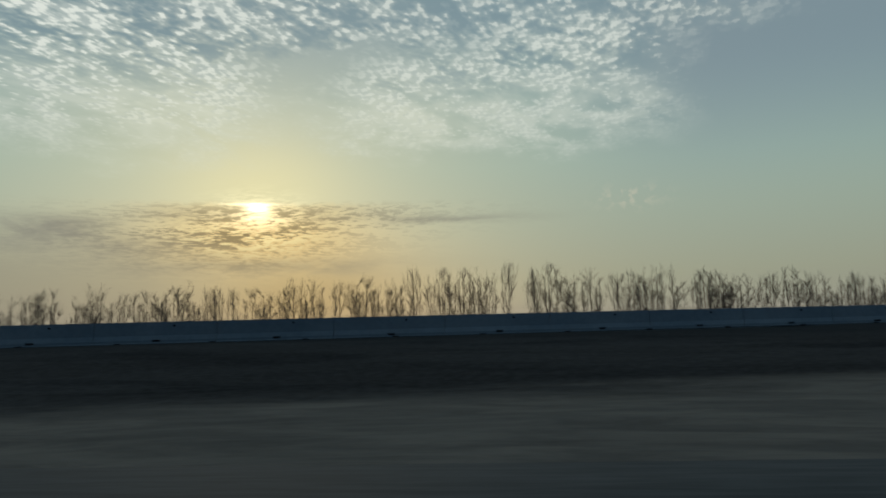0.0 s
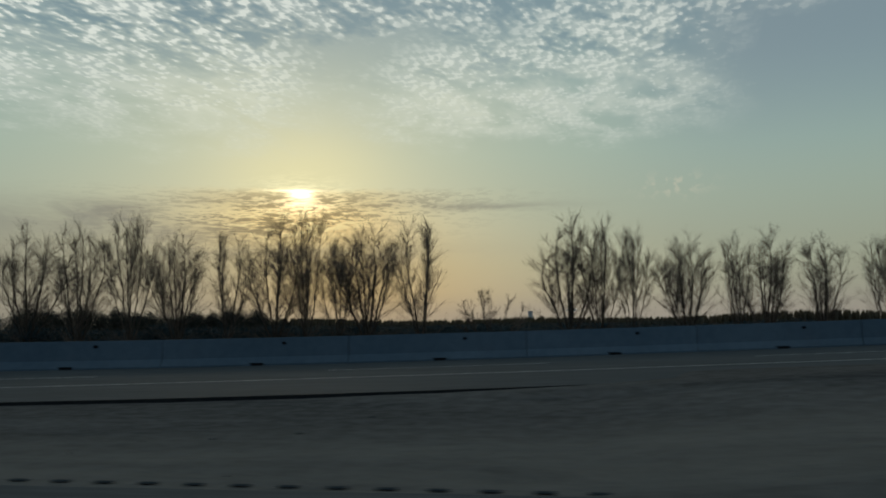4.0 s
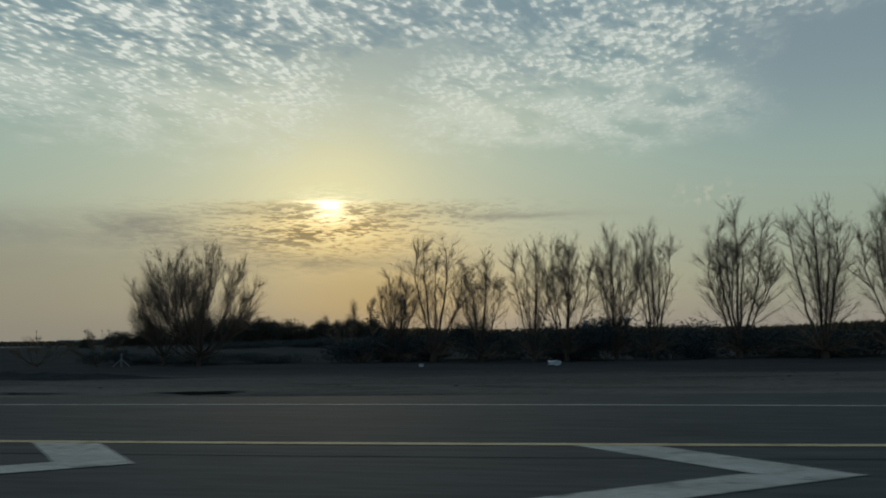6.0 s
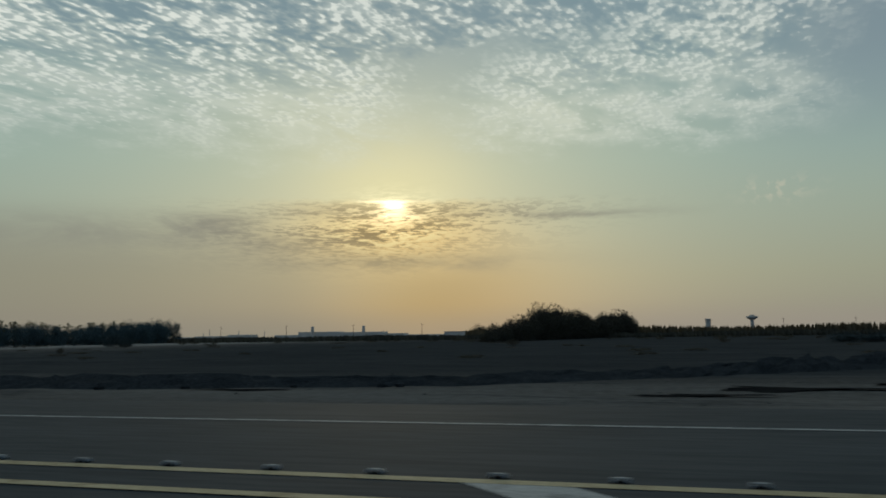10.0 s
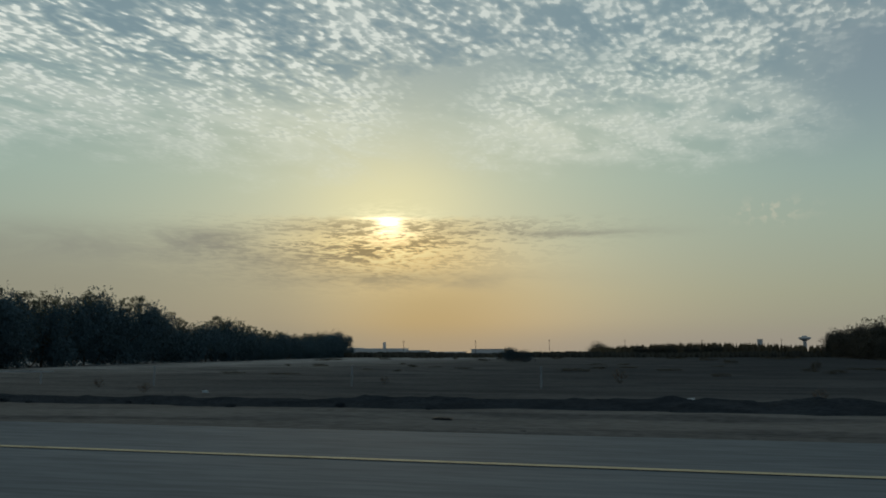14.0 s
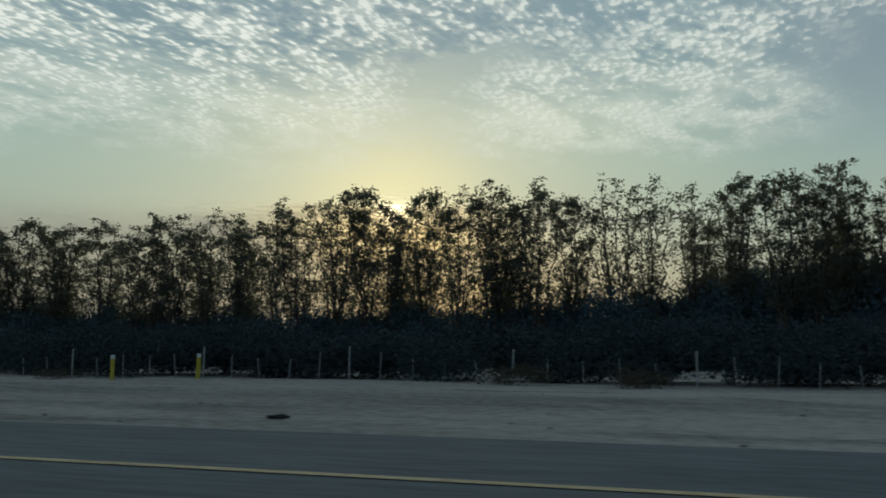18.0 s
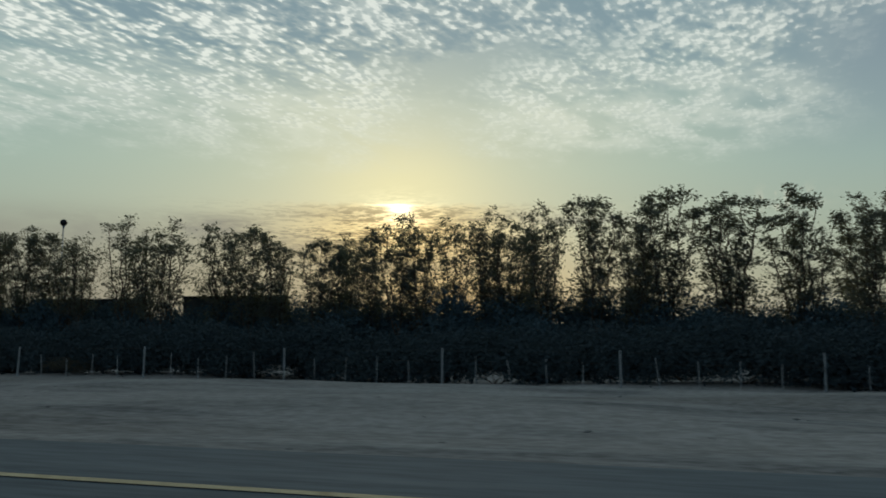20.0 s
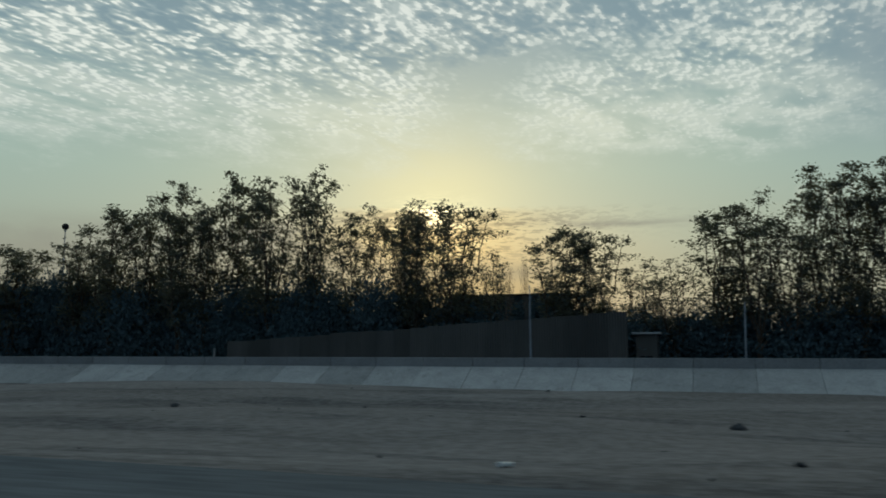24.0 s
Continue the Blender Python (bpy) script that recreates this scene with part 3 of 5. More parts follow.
keep_line = curve([(-900, -20), (100, -20)])
painted("edge_line", -330, -152, line_near, 0.2, YELLOW_PAINT, "worn yellow line along the merging lane")
painted("edge_line", -151.5, 20, line_near, 0.16, WHITE_PAINT, "thin white line along the slip road")
painted("edge_line", -345, -160, line_far, 0.15, WHITE_PAINT, "thin white edge line beside the sandy shoulder")
painted("edge_line", -606, -345, curve([(-640, -1.2), (-606, -0.75), (-590, -0.35), (-560, 0.0), (-300, 0.0)]), 0.16, YELLOW_PAINT, "faded yellow edge line beside the sandy shoulder")
painted("edge_line", -330, -262, curve([(-340, -5.0), (-290, -5.45), (-262, -6.1), (-240, -6.6)]), 0.18, YELLOW_PAINT, "worn yellow line beside the painted gore")
for k in range(24):
    x1 = -128.3 + 12.4 * k
    if x1 < 20:
        painted("lane_dash", x1 - 6.3, x1, line_far, 0.13, WHITE_PAINT, "white dash of a lane line on the slip road")
painted("lane_dash", -140.9, -134.6, line_far, 0.13, WHITE_PAINT, "white dash of a lane line on the slip road")
painted("lane_dash", -153.0, -146.6, line_far, 0.13, WHITE_PAINT, "white dash of a lane line on the slip road")


chevron_y = curve([(-300, -5.1), (-288, -5.25), (-261, -5.58), (-234, -6.12), (-206, -6.5), (-180, -6.4), (-149, -6.1), (-130, -6.0)])


def chevron(tip):
    """A painted arrow head in the gore that points back along the road."""
    ty = float(chevron_y(tip))
    hi = float(line_near(tip - 2)) - 0.1
    lo = -9.0 + 2.9 * float(smooth(-150, -262, tip))
    run_hi, run_lo = (hi - ty) * 0.97, (ty - lo) * 1.35
    w = 0.98
    vs = [(tip, ty, 0.009), (tip - run_hi, hi, 0.009), (tip - run_hi - w, hi, 0.009), (tip - w, ty, 0.009), (tip - run_lo - w, lo, 0.009), (tip - run_lo, lo, 0.009)]
    ob = part("gore_chevron", pydata("gore_chevron", vs, [(0, 1, 2, 3), (0, 3, 4, 5)], WHITE_PAINT), WHITE_PAINT)
    return tagged(ob, "worn white chevron painted on the asphalt gore", "road marking", "painted chevrons", kind="structure")


for tip in (-134.4, -141.66, *(-148.91 - 7.18 * k for k in range(8)), *(-206.32 - 6.83 * k for k in range(13))):
    chevron(tip)

# raised pavement studs: a low body with a reflector face
stud = thing("road_stud", "raised metal road stud with pale bar on two feet", "road stud", "road studs")
part("stud_base", boxed(-0.075, 0.075, -0.05, 0.05, 0.0, 0.012, 0.004), DARK, stud, "dark base")
part("foot", boxed(-0.078, -0.05, -0.04, 0.04, 0.0125, 0.035, 0.004), STEEL, stud)
part("foot", boxed(0.05, 0.078, -0.04, 0.04, 0.0125, 0.035, 0.004), STEEL, stud)
part("bar", boxed(-0.072, 0.072, -0.03, 0.03, 0.0355, 0.05, 0.006), PALE_CONCRETE, stud, "pale top bar")
stud.matrix_world = pose(-228.5, float(line_near(-228.5)) + 0.1, 0.002)
for x in (*(-229.4 - 0.9 * k for k in range(4)), *(-265.7 - 1.14 * k for k in range(50))):
    x += random.uniform(-0.04, 0.04)
    copy_thing(stud, pose(x, float(line_near(x)) + (0.1 if x > -240 else 0.2), 0.002, 0, 0, random.uniform(-6, 6)))
# milled strips in the shoulder
for k in range(108):
    x = -88 - 0.42 * k
    if k % 16 > 12:
        continue
    ob = part("rumble_strip", boxed(-0.08, 0.08, -0.035, 0.035, -0.004, 0.003), GROOVE, None, m=pose(x, -9.42 + 0.023 * (-100 - x), 0.001))
    tagged(ob, "short milled dark groove in the shoulder", "rumble strip", "rumble strips", kind="structure")

# ---------------------------------------------------------------- concrete barriers


def profile_sweep(name, line, x0, x1, zf, height, taper=0.0):
    """One barrier piece with a sloped safety profile from x0 to x1 (x0 > x1); taper: the height falls to nothing over that length at x1."""
    prof = [(-0.30, 0.0), (-0.30, 0.09), (-0.17, 0.33), (-0.10, 1.0), (0.10, 1.0), (0.17, 0.33), (0.30, 0.09), (0.30, 0.0)]
    n = max(2, int(abs(x0 - x1) / 1.5) + 1)
    vs, fs = [], []
    for i in range(n):
        x = x0 + (x1 - x0) * i / (n - 1)
        h = height
        if taper:
            h = height * max(0.07, min(1.0, (x - x1) / taper))
        for py_, pz in prof:
            vs.append((x, float(line(x)) + py_, float(zf(x)) - 0.04 + pz * h))
    k = len(prof)
    for i in range(n - 1):
        for j in range(k - 1):
            a = i * k + j
            fs.append((a, a + 1, a + k + 1, a + k))
    fs.append(tuple(range(k)))
    fs.append(tuple(range((n - 1) * k, n * k))[::-1])
    return pydata(name, vs, fs, CONCRETE)


def barrier(label, line, x0, x1, zf, height, taper, seg):
    b = thing("concrete_barrier", label, "barrier", "concrete barriers")
    x = x0
    while x > x1 + 0.1:
        nxt = max(x - seg, x1) if x - seg > x1 + taper else x1
        if nxt == x1 and x - x1 > taper + 0.5 and taper:
            nxt = x1 + taper
        tp = taper if nxt == x1 and taper else 0.0
        part("barrier_segment", profile_sweep("barrier_segment", line, x - 0.012, nxt + 0.012, zf, height, tp), CONCRETE, b)
        if not tp:
            xm = (x + nxt) / 2
            part("drain_slot", boxed(-0.28, 0.28, -0.05, 0.03, 0.0, 0.1), DARK, b, "dark drain slot",
                 m=pose(xm, float(line(xm)) - 0.29, float(zf(xm)) - 0.01))
            part("lifting_hole", boxed(-0.06, 0.06, -0.03, 0.03, 0.0, 0.09), DARK, b, "small dark lifting hole",
                 m=pose(xm + 0.9, float(line(xm + 0.9)) - 0.115 - 0.02, float(zf(xm)) + height * 0.72))
        x = nxt
    return b


barrier("long grey concrete barrier with a tapered end beside the slip road", wall_line, 80, -107.2, lambda x: ramp_z(x) + 0.12 + 0.1 * smooth(-100, -106, x), 1.1, 9.5, 6.1)
far_barrier = curve([(-170, 5.4), (-148, 6.3), (-142, 7.1), (-133, 9.1), (-125, 11.4), (-113, 14.7), (-98, 18.3), (-50, 28.6), (0, 41.6), (80, 66.5)])
barrier("blue-grey concrete barrier with dark drain slots along the slip road", far_barrier, 60, -163.5, ramp_z, 0.98, 15.0, 6.1)

# ---------------------------------------------------------------- trees


class Tubes:
    """Many tapered limbs in one mesh."""

    def __init__(self):
        self.v, self.f = [], []

    def limb(self, pts, r0, r1, sides):
        n = len(pts)
        start = len(self.v)
        for i, p in enumerate(pts):
            q = pts[min(i + 1, n - 1)] - pts[max(i - 1, 0)]
            q = q.normalized() if q.length > 1e-6 else Vector((0, 0, 1))
            s = q.orthogonal().normalized()
            t = q.cross(s)
            r = r0 + (r1 - r0) * i / (n - 1)
            for k in range(sides):
                a = 2 * math.pi * k / sides
                self.v.append(p + (s * math.cos(a) + t * math.sin(a)) * r)
        for i in range(n - 1):
            for k in range(sides):
                a, b = start + i * sides + k, start + i * sides + (k + 1) % sides
                self.f.append((a, b, b + sides, a + sides))

    def mesh(self, name, mat):
        return pydata(name, [tuple(p) for p in self.v], self.f, mat)


def wander(rng, a, d, length, n, bend, lift):
    """Points of a limb that starts at a towards d, wavers and turns up."""
    pts, p, d = [a.copy()], a.copy(), d.normalized()
    for _ in range(n):
        d = (d + Vector((rng.gauss(0, bend), rng.gauss(0, bend), rng.gauss(0, bend) + lift))).normalized()
        p = p + d * (length / n)
        pts.append(p)
    return pts, d


def sideways(rng, d, angle):
    s = d.orthogonal().normalized()
    s = Matrix.Rotation(rng.uniform(0, 2 * math.pi), 3, d) @ s
    return (d * math.cos(angle) + s * math.sin(angle)).normalized()


def fit_crown(wood, fine, crown, height, half):
    """Scales a tree to its height and to the half width of its crown."""
    kz = height / max(p.z for p in crown)
    reach_ = sorted(math.hypot(p.x, p.y) for p in crown)
    kr = half / reach_[int(len(reach_) * 0.96)]
    for tubes in (wood, fine):
        tubes.v = [Vector((p.x * kr, p.y * kr, p.z * kz)) for p in tubes.v]


def bare_tree(seed, height, wide, low, stems, boughs, twigs, low_brush=0, thick=0.006, dome=0.2, fork=0.35):
    """Leafless tree: a short foot, stems that rise in long easy curves to the crown's outline, boughs that climb beside them and a haze of fine twigs.
    wide: half the crown's width in heights; dome: how far the outline rounds down at the sides; fork: how many stems split half way up."""
    rng = random.Random(seed)
    wood, fine = Tubes(), Tubes()
    foot, _ = wander(rng, Vector((0, 0, -0.4)), Vector((0, 0, 1)), low * height + 0.4, 3, 0.05, 0.1)
    wood.limb(foot, 0.022 * height, 0.018 * height, 9)
    lines = []
    for k in range(stems):
        a = 2.4 * k + rng.uniform(-0.4, 0.4)
        f = math.sqrt((k + 0.4) / stems) * rng.uniform(0.8, 1.0)
        top = height * (1 - dome * f ** 2.0) * rng.uniform(0.86, 1.0)
        out = Vector((math.cos(a), math.sin(a), 0)) * f * wide * height
        root = foot[-1] - Vector((0, 0, rng.uniform(0, 0.6) * low * height))
        if dome > 0.4:
            # a ball of a crown: the stems end all round its outline
            th = math.acos(1 - 1.36 * (k + 0.5) / stems)
            out = Vector((math.cos(a), math.sin(a), 0)) * math.sin(th) * wide * height * rng.uniform(0.85, 1.0)
            top = height * (0.54 + 0.44 * math.cos(th)) * rng.uniform(0.93, 1.0)
        n, pts = 14, []
        wa, wb, wp = rng.uniform(-1, 1), rng.uniform(-1, 1), rng.uniform(0, 6.28)
        for i in range(n + 1):
            t = i / n
            spread = min(1.0, 1.4 * t) ** 0.85 if dome < 0.4 else t ** 0.72
            sway = 0.012 * height * math.sin(3.2 * math.pi * t * 0.8 + wp) * t
            pts.append(root + out * spread + Vector((sway * wa + rng.gauss(0, 0.0025) * height, sway * wb + rng.gauss(0, 0.0025) * height, (top - root.z) * (t if dome < 0.4 else t ** 1.2))))
        r = 0.0082 * height * (1.15 - 0.45 * f) * rng.uniform(0.75, 1.1)
        wood.limb(pts, r, 0.0012 * height, 7)
        lines.append((pts, r, 2 if dome < 0.4 else 7))
        if rng.random() < fork:
            i = rng.randint(4, 7)
            d = (pts[i] - pts[i - 1]).normalized()
            side, _ = wander(rng, pts[i], sideways(rng, d, rng.uniform(0.2, 0.4)), (top - pts[i].z) * rng.uniform(0.8, 0.95), 8, 0.03, 0.05)
            wood.limb(side, r * 0.6, 0.001 * height, 6)
            lines.append((side, r * 0.6, 1))
    for pts, r, first in lines:
        n = len(pts) - 1
        for _ in range(boughs if first > 1 else boughs * 2 // 3):
            t = first / n + (1 - first / n) * rng.random() ** 0.85
            i = min(n, int(t * n) + 1)
            here = (pts[i] - pts[i - 1]).normalized()
            size = height * rng.uniform(0.10, 0.26) * (1.25 - 0.75 * t)
            bough, _ = wander(rng, pts[i - 1].lerp(pts[i], rng.random()), sideways(rng, here, rng.uniform(0.3, 0.85)), size, 4, 0.06, 0.07)
            fine.limb(bough, 0.0016 * height * (1.1 - 0.5 * t), 0.0007 * height, 4)
            for _ in range(twigs):
                j = rng.randint(1, 4)
                tw, _ = wander(rng, bough[j - 1].lerp(bough[j], rng.random()), sideways(rng, (bough[j] - bough[j - 1]).normalized(), rng.uniform(0.25, 0.8)), height * rng.uniform(0.035, 0.095), 2, 0.08, 0.1)
                fine.limb(tw, thick, thick * 0.6, 3)
    for _ in range(low_brush):
        a = rng.uniform(0, 2 * math.pi)
        d = Vector((math.cos(a), math.sin(a), rng.uniform(0.1, 1.0)))
        br, _ = wander(rng, Vector((0, 0, 0.05 * height)), d, height * rng.uniform(0.12, 0.32), 5, 0.12, 0.0)
        fine.limb(br, 0.0017 * height, 0.0008 * height, 3)
        for _ in range(12):
            j = rng.randint(1, 5)
            tw, _ = wander(rng, br[j], sideways(rng, d, 0.8), height * rng.uniform(0.05, 0.12), 3, 0.15, 0.0)
            fine.limb(tw, thick, thick * 0.6, 3)
    fit_crown(wood, fine, [p for p in fine.v if p.z > 0.3 * height], height, wide * height)
    return wood.mesh("trunk", BARK), fine.mesh("crown", TWIG)


def leaf_mesh(name, spots, rng, size, per, mat):
    """Small folded leaves scattered round each (place, radius)."""
    vs, fs = [], []
    for p, r in spots:
        for _ in range(per):
            o = Vector((rng.gauss(0, r), rng.gauss(0, r), rng.gauss(0, r * 0.8))) + p
            n = Vector((rng.gauss(0, 1), rng.gauss(0, 1), rng.gauss(0, 1))).normalized()
            s = n.orthogonal().normalized() * size * rng.uniform(0.6, 1.4)
            t = n.cross(s) * rng.uniform(0.4, 0.7)
            k = len(vs)
            vs += [tuple(o - s), tuple(o + t + n * size * 0.15), tuple(o + s), tuple(o - t + n * size * 0.15)]
            fs.append((k, k + 1, k + 2, k + 3))
    return pydata(name, vs, fs, mat)


def leafy_tree(seed, height, wide, stems, boughs, per, bare_low=0.3):
    """Tall evergreen: leaders rise side by side to nearly one height, clothed in short climbing boughs that end in tufts of leaves; tufts stand free at the tips.
    wide: half the crown's width in metres; bare_low: where the leaves begin, in heights."""
    rng = random.Random(seed)
    wood = Tubes()
    spots = []
    foot, _ = wander(rng, Vector((0, 0, -0.4)), Vector((0, 0, 1)), 0.16 * height + 0.4, 3, 0.05, 0.1)
    wood.limb(foot, 0.011 * height, 0.009 * height, 8)
    for k in range(stems):
        a = 2.4 * k + rng.uniform(-0.5, 0.5)
        f = math.sqrt((k + 0.3) / stems)
        top = height * (1 - 0.16 * f * f) * rng.uniform(0.86, 0.99)
        out = Vector((math.cos(a), math.sin(a), 0)) * f * wide * rng.uniform(0.65, 0.9)
        n = 12
        pts = [foot[-1] + out * (i / n) ** 0.75 + Vector((rng.gauss(0, 0.08), rng.gauss(0, 0.08), (top - foot[-1].z) * i / n)) for i in range(n + 1)]
        wood.limb(pts, 0.0042 * height, 0.001 * height, 6)
        patch = rng.uniform(0, 6.28)
        for b in range(boughs):
            t = bare_low + (1 - bare_low) * (b + rng.random()) / boughs
            if math.sin(t * 19 + patch) + 0.6 * math.sin(t * 43 + 2 * patch) > 1.05:
                continue
            i = min(n, int(t * n) + 1)
            here = pts[i - 1].lerp(pts[i], min(1.0, t * n - i + 1))
            size = wide * rng.uniform(0.3, 0.7) * (1.1 - 0.6 * t ** 4)
            bough, _ = wander(rng, here, sideways(rng, Vector((0, 0, 1)), rng.uniform(0.6, 1.3)), size, 4, 0.12, 0.1)
            wood.limb(bough, 0.0016 * height, 0.0007 * height, 3)
            for q in (2, 3, 4):
                if rng.random() < 0.85:
                    spots.append((bough[q] + Vector((rng.gauss(0, 0.14), rng.gauss(0, 0.14), rng.gauss(0.05, 0.14))), rng.uniform(0.13, 0.25) * (1.5 - 0.5 * t)))
        for q in range(5):
            spots.append((pts[-1] + Vector((rng.gauss(0, 0.2), rng.gauss(0, 0.2), rng.uniform(-0.5, 0.25))), rng.uniform(0.12, 0.2)))
    crown = [p for p, r in spots]
    kz = height / max(p.z for p in crown)
    reach_ = sorted(math.hypot(p.x, p.y) for p in crown)
    kr = wide / reach_[int(len(reach_) * 0.95)]
    wood.v = [Vector((p.x * kr, p.y * kr, p.z * kz)) for p in wood.v]
    spots = [(Vector((p.x * kr, p.y * kr, p.z * kz)), r) for p, r in spots]
    return wood.mesh("trunk", BARK), leaf_mesh("crown", spots, rng, 0.1, per, LEAF)


def bush_mesh(seed, w, h, mat, count, size, ragged=0.25):
    """Dense shrub: leaves spread through a lumpy dome."""
    rng = random.Random(seed)
    lumps = [(Vector((rng.uniform(-0.5, 0.5) * w, rng.uniform(-0.4, 0.4) * w, rng.uniform(0.15, 0.62) * h)), rng.uniform(0.22, 0.4)) for _ in range(9)]
    spots = []
    for _ in range(count):
        c, r = rng.choice(lumps)
        d = Vector((rng.gauss(0, 1), rng.gauss(0, 1), rng.gauss(0, 1))).normalized() * rng.uniform(0.35, 1.0 + ragged * rng.random())
        p = c + Vector((d.x * r * w, d.y * r * w, d.z * r * h))
        if p.z > 0.02 * h:
            spots.append((p, size * 1.2))
    return leaf_mesh("foliage", spots, rng, size, 4, mat), lumps


def bush_stems(seed, w, h, count):
    """Thin stems fanning from the root of a shrub, each a mesh of its own."""
    rng = random.Random(seed + 7)
    out = []
    for k in range(count):
        t = Tubes()
        a = 2 * math.pi * k / count + rng.uniform(-0.3, 0.3)
        pts, _ = wander(rng, Vector((0, 0, -0.1)), Vector((math.cos(a) * w / h, math.sin(a) * w / h, 1.2)), h * rng.uniform(0.6, 0.95), 5, 0.15, 0.05)
        t.limb(pts, 0.012 * h, 0.003 * h, 4)
        out.append(t.mesh("stem", BARK))
    return out


def tree_kind(name, meshes, label, group, parts=("trunk", "crown")):
    """A thing kept for copying; it is used as the first of its kind."""
    t = thing(name, label, "tree", group)
    for n, d in zip(parts, meshes):
        part(n, d, None, t)
    t["used"] = 0
    return t


def plant(kinds, i, x, y, h_scale=1.0, w_scale=1.0, turn=None, sink=0.0, label=""):
    """Stands a copy of one of the kinds at (x, y) on the ground."""
    k = kinds[i % len(kinds)]
    rz = random.uniform(0, 360) if turn is None else turn
    z = float(ground_z(x, y)) - 0.03 - sink
    m = pose(x, y, z, 0, 0, rz) @ Matrix.Diagonal((w_scale, w_scale, h_scale, 1))
    if k["used"]:
        ob = copy_thing(k, m @ Matrix.Diagonal([1 / c for c in k.scale] + [1]))
    else:
        ob = k
        ob.matrix_world = m
    k["used"] = 1
    if label:
        tagged(ob, label)
    return ob


BARE = [tree_kind("bare_tree", bare_tree(10 + i, 10.0, 0.2, lo, st, 24, 17, lb, 0.0058, dm), lab, "row of bare trees")
        for i, lo, st, lb, dm, lab in ((0, 0.07, 7, 26, 0.34, "tall leafless tree with many upright grey-brown stems"), (1, 0.08, 5, 18, 0.3, "slender leafless tree with upright twigs"),
                                           (2, 0.06, 8, 34, 0.38, "leafless many-stemmed tree with low brush at its foot"), (3, 0.09, 6, 22, 0.28, "leafless tree with a narrow twiggy crown"),
                                           (4, 0.05, 6, 24, 0.38, "leafless tree with a few thick forked stems"))]
FAR_BARE = [tree_kind("bare_tree", bare_tree(30 + i, 10.0, wd, 0.05, st, 14, 10, 8, 0.0085, 0.2), "slender leafless tree in a long row beyond the barrier", "row of bare trees") for i, wd, st in ((0, 0.15, 5), (1, 0.2, 6), (2, 0.13, 4), (3, 0.24, 7))]
ROUND = [tree_kind("bare_tree", bare_tree(41, 10.0, 0.55, 0.12, 24, 22, 18, 2, 0.005, 0.55, 0.7), "broad round leafless tree standing alone beside the road", "row of bare trees"),
         tree_kind("bare_tree", bare_tree(43, 10.0, 0.40, 0.12, 16, 20, 16, 2, 0.005, 0.5, 0.7), "round leafless tree close beside a broader one", "row of bare trees")]
THORN = [tree_kind("thorn_tree", bare_tree(52, 5.5, 0.55, 0.12, 9, 13, 10, 12, 0.008, 0.45), "low spreading leafless thorn tree", "thorn trees")]
LEAFY = [tree_kind("evergreen_tree", leafy_tree(70 + i, 14.0, 2.0, st, bo, per, lo), lab, "roadside plantation")
         for i, st, bo, per, lo, lab in ((0, 6, 22, 18, 0.15, "tall slim evergreen tree with ragged dark leaves"), (1, 7, 20, 17, 0.13, "dark evergreen tree with several ragged leafy stems"),
                                         (2, 5, 24, 19, 0.16, "slim evergreen tree with tufted dark leaves"), (3, 8, 19, 18, 0.13, "broad dark evergreen tree with a ragged crown"),
                                         (4, 6, 22, 14, 0.17, "tall evergreen tree with free tufts at its tips"), (5, 7, 20, 20, 0.13, "dense dark evergreen tree with short boughs"))]
SPARSE = [tree_kind("evergreen_tree", leafy_tree(85 + i, 14.0, 2.0, st, bo, per, 0.24), lab, "roadside plantation")
          for i, st, bo, per, lab in ((0, 7, 20, 8, "sparse evergreen tree with bare twigs showing"), (1, 6, 22, 10, "thin evergreen tree with gaps in its crown"))]


def thicket_kind(seed, w, h, name, label, group, mat, count, size, stems=4):
    leaves, lumps = bush_mesh(seed, w, h, mat, count, size)
    return tree_kind(name, (leaves, *bush_stems(seed, w, h, stems)), label, group, ("foliage",) + ("stem",) * stems)


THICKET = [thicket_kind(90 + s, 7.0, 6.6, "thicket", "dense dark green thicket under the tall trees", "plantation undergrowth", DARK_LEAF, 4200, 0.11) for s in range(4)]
SCRUB = [thicket_kind(120 + s, 2.6, 1.3, "scrub_bush", "low dark scrub bush on the sand", "scrub bushes", SCRUB_LEAF, 600, 0.045) for s in range(2)]
DRY = [tree_kind("dry_bush", bare_tree(60 + i, 1.0, 0.5, 0.03, 12, 9, 6, 8, 0.005, 0.45), "small dry twiggy bush on the sandy verge", "dry bushes", ("stem", "twig_crown")) for i in range(2)]
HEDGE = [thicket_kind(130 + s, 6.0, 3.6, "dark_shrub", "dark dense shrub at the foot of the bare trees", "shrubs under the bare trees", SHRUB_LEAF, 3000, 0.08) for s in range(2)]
GROVE = [thicket_kind(140 + s, 15.0, 11.5, "grove_tree", "rounded twiggy tree in a distant grove", "distant grove", GREY_LEAF, 2400, 0.26) for s in range(3)]

# the row of bare trees: behind the slip road it runs away from the highway


def row_y(x):
    return 48.0 + 0.27 * max(0.0, x + 118)


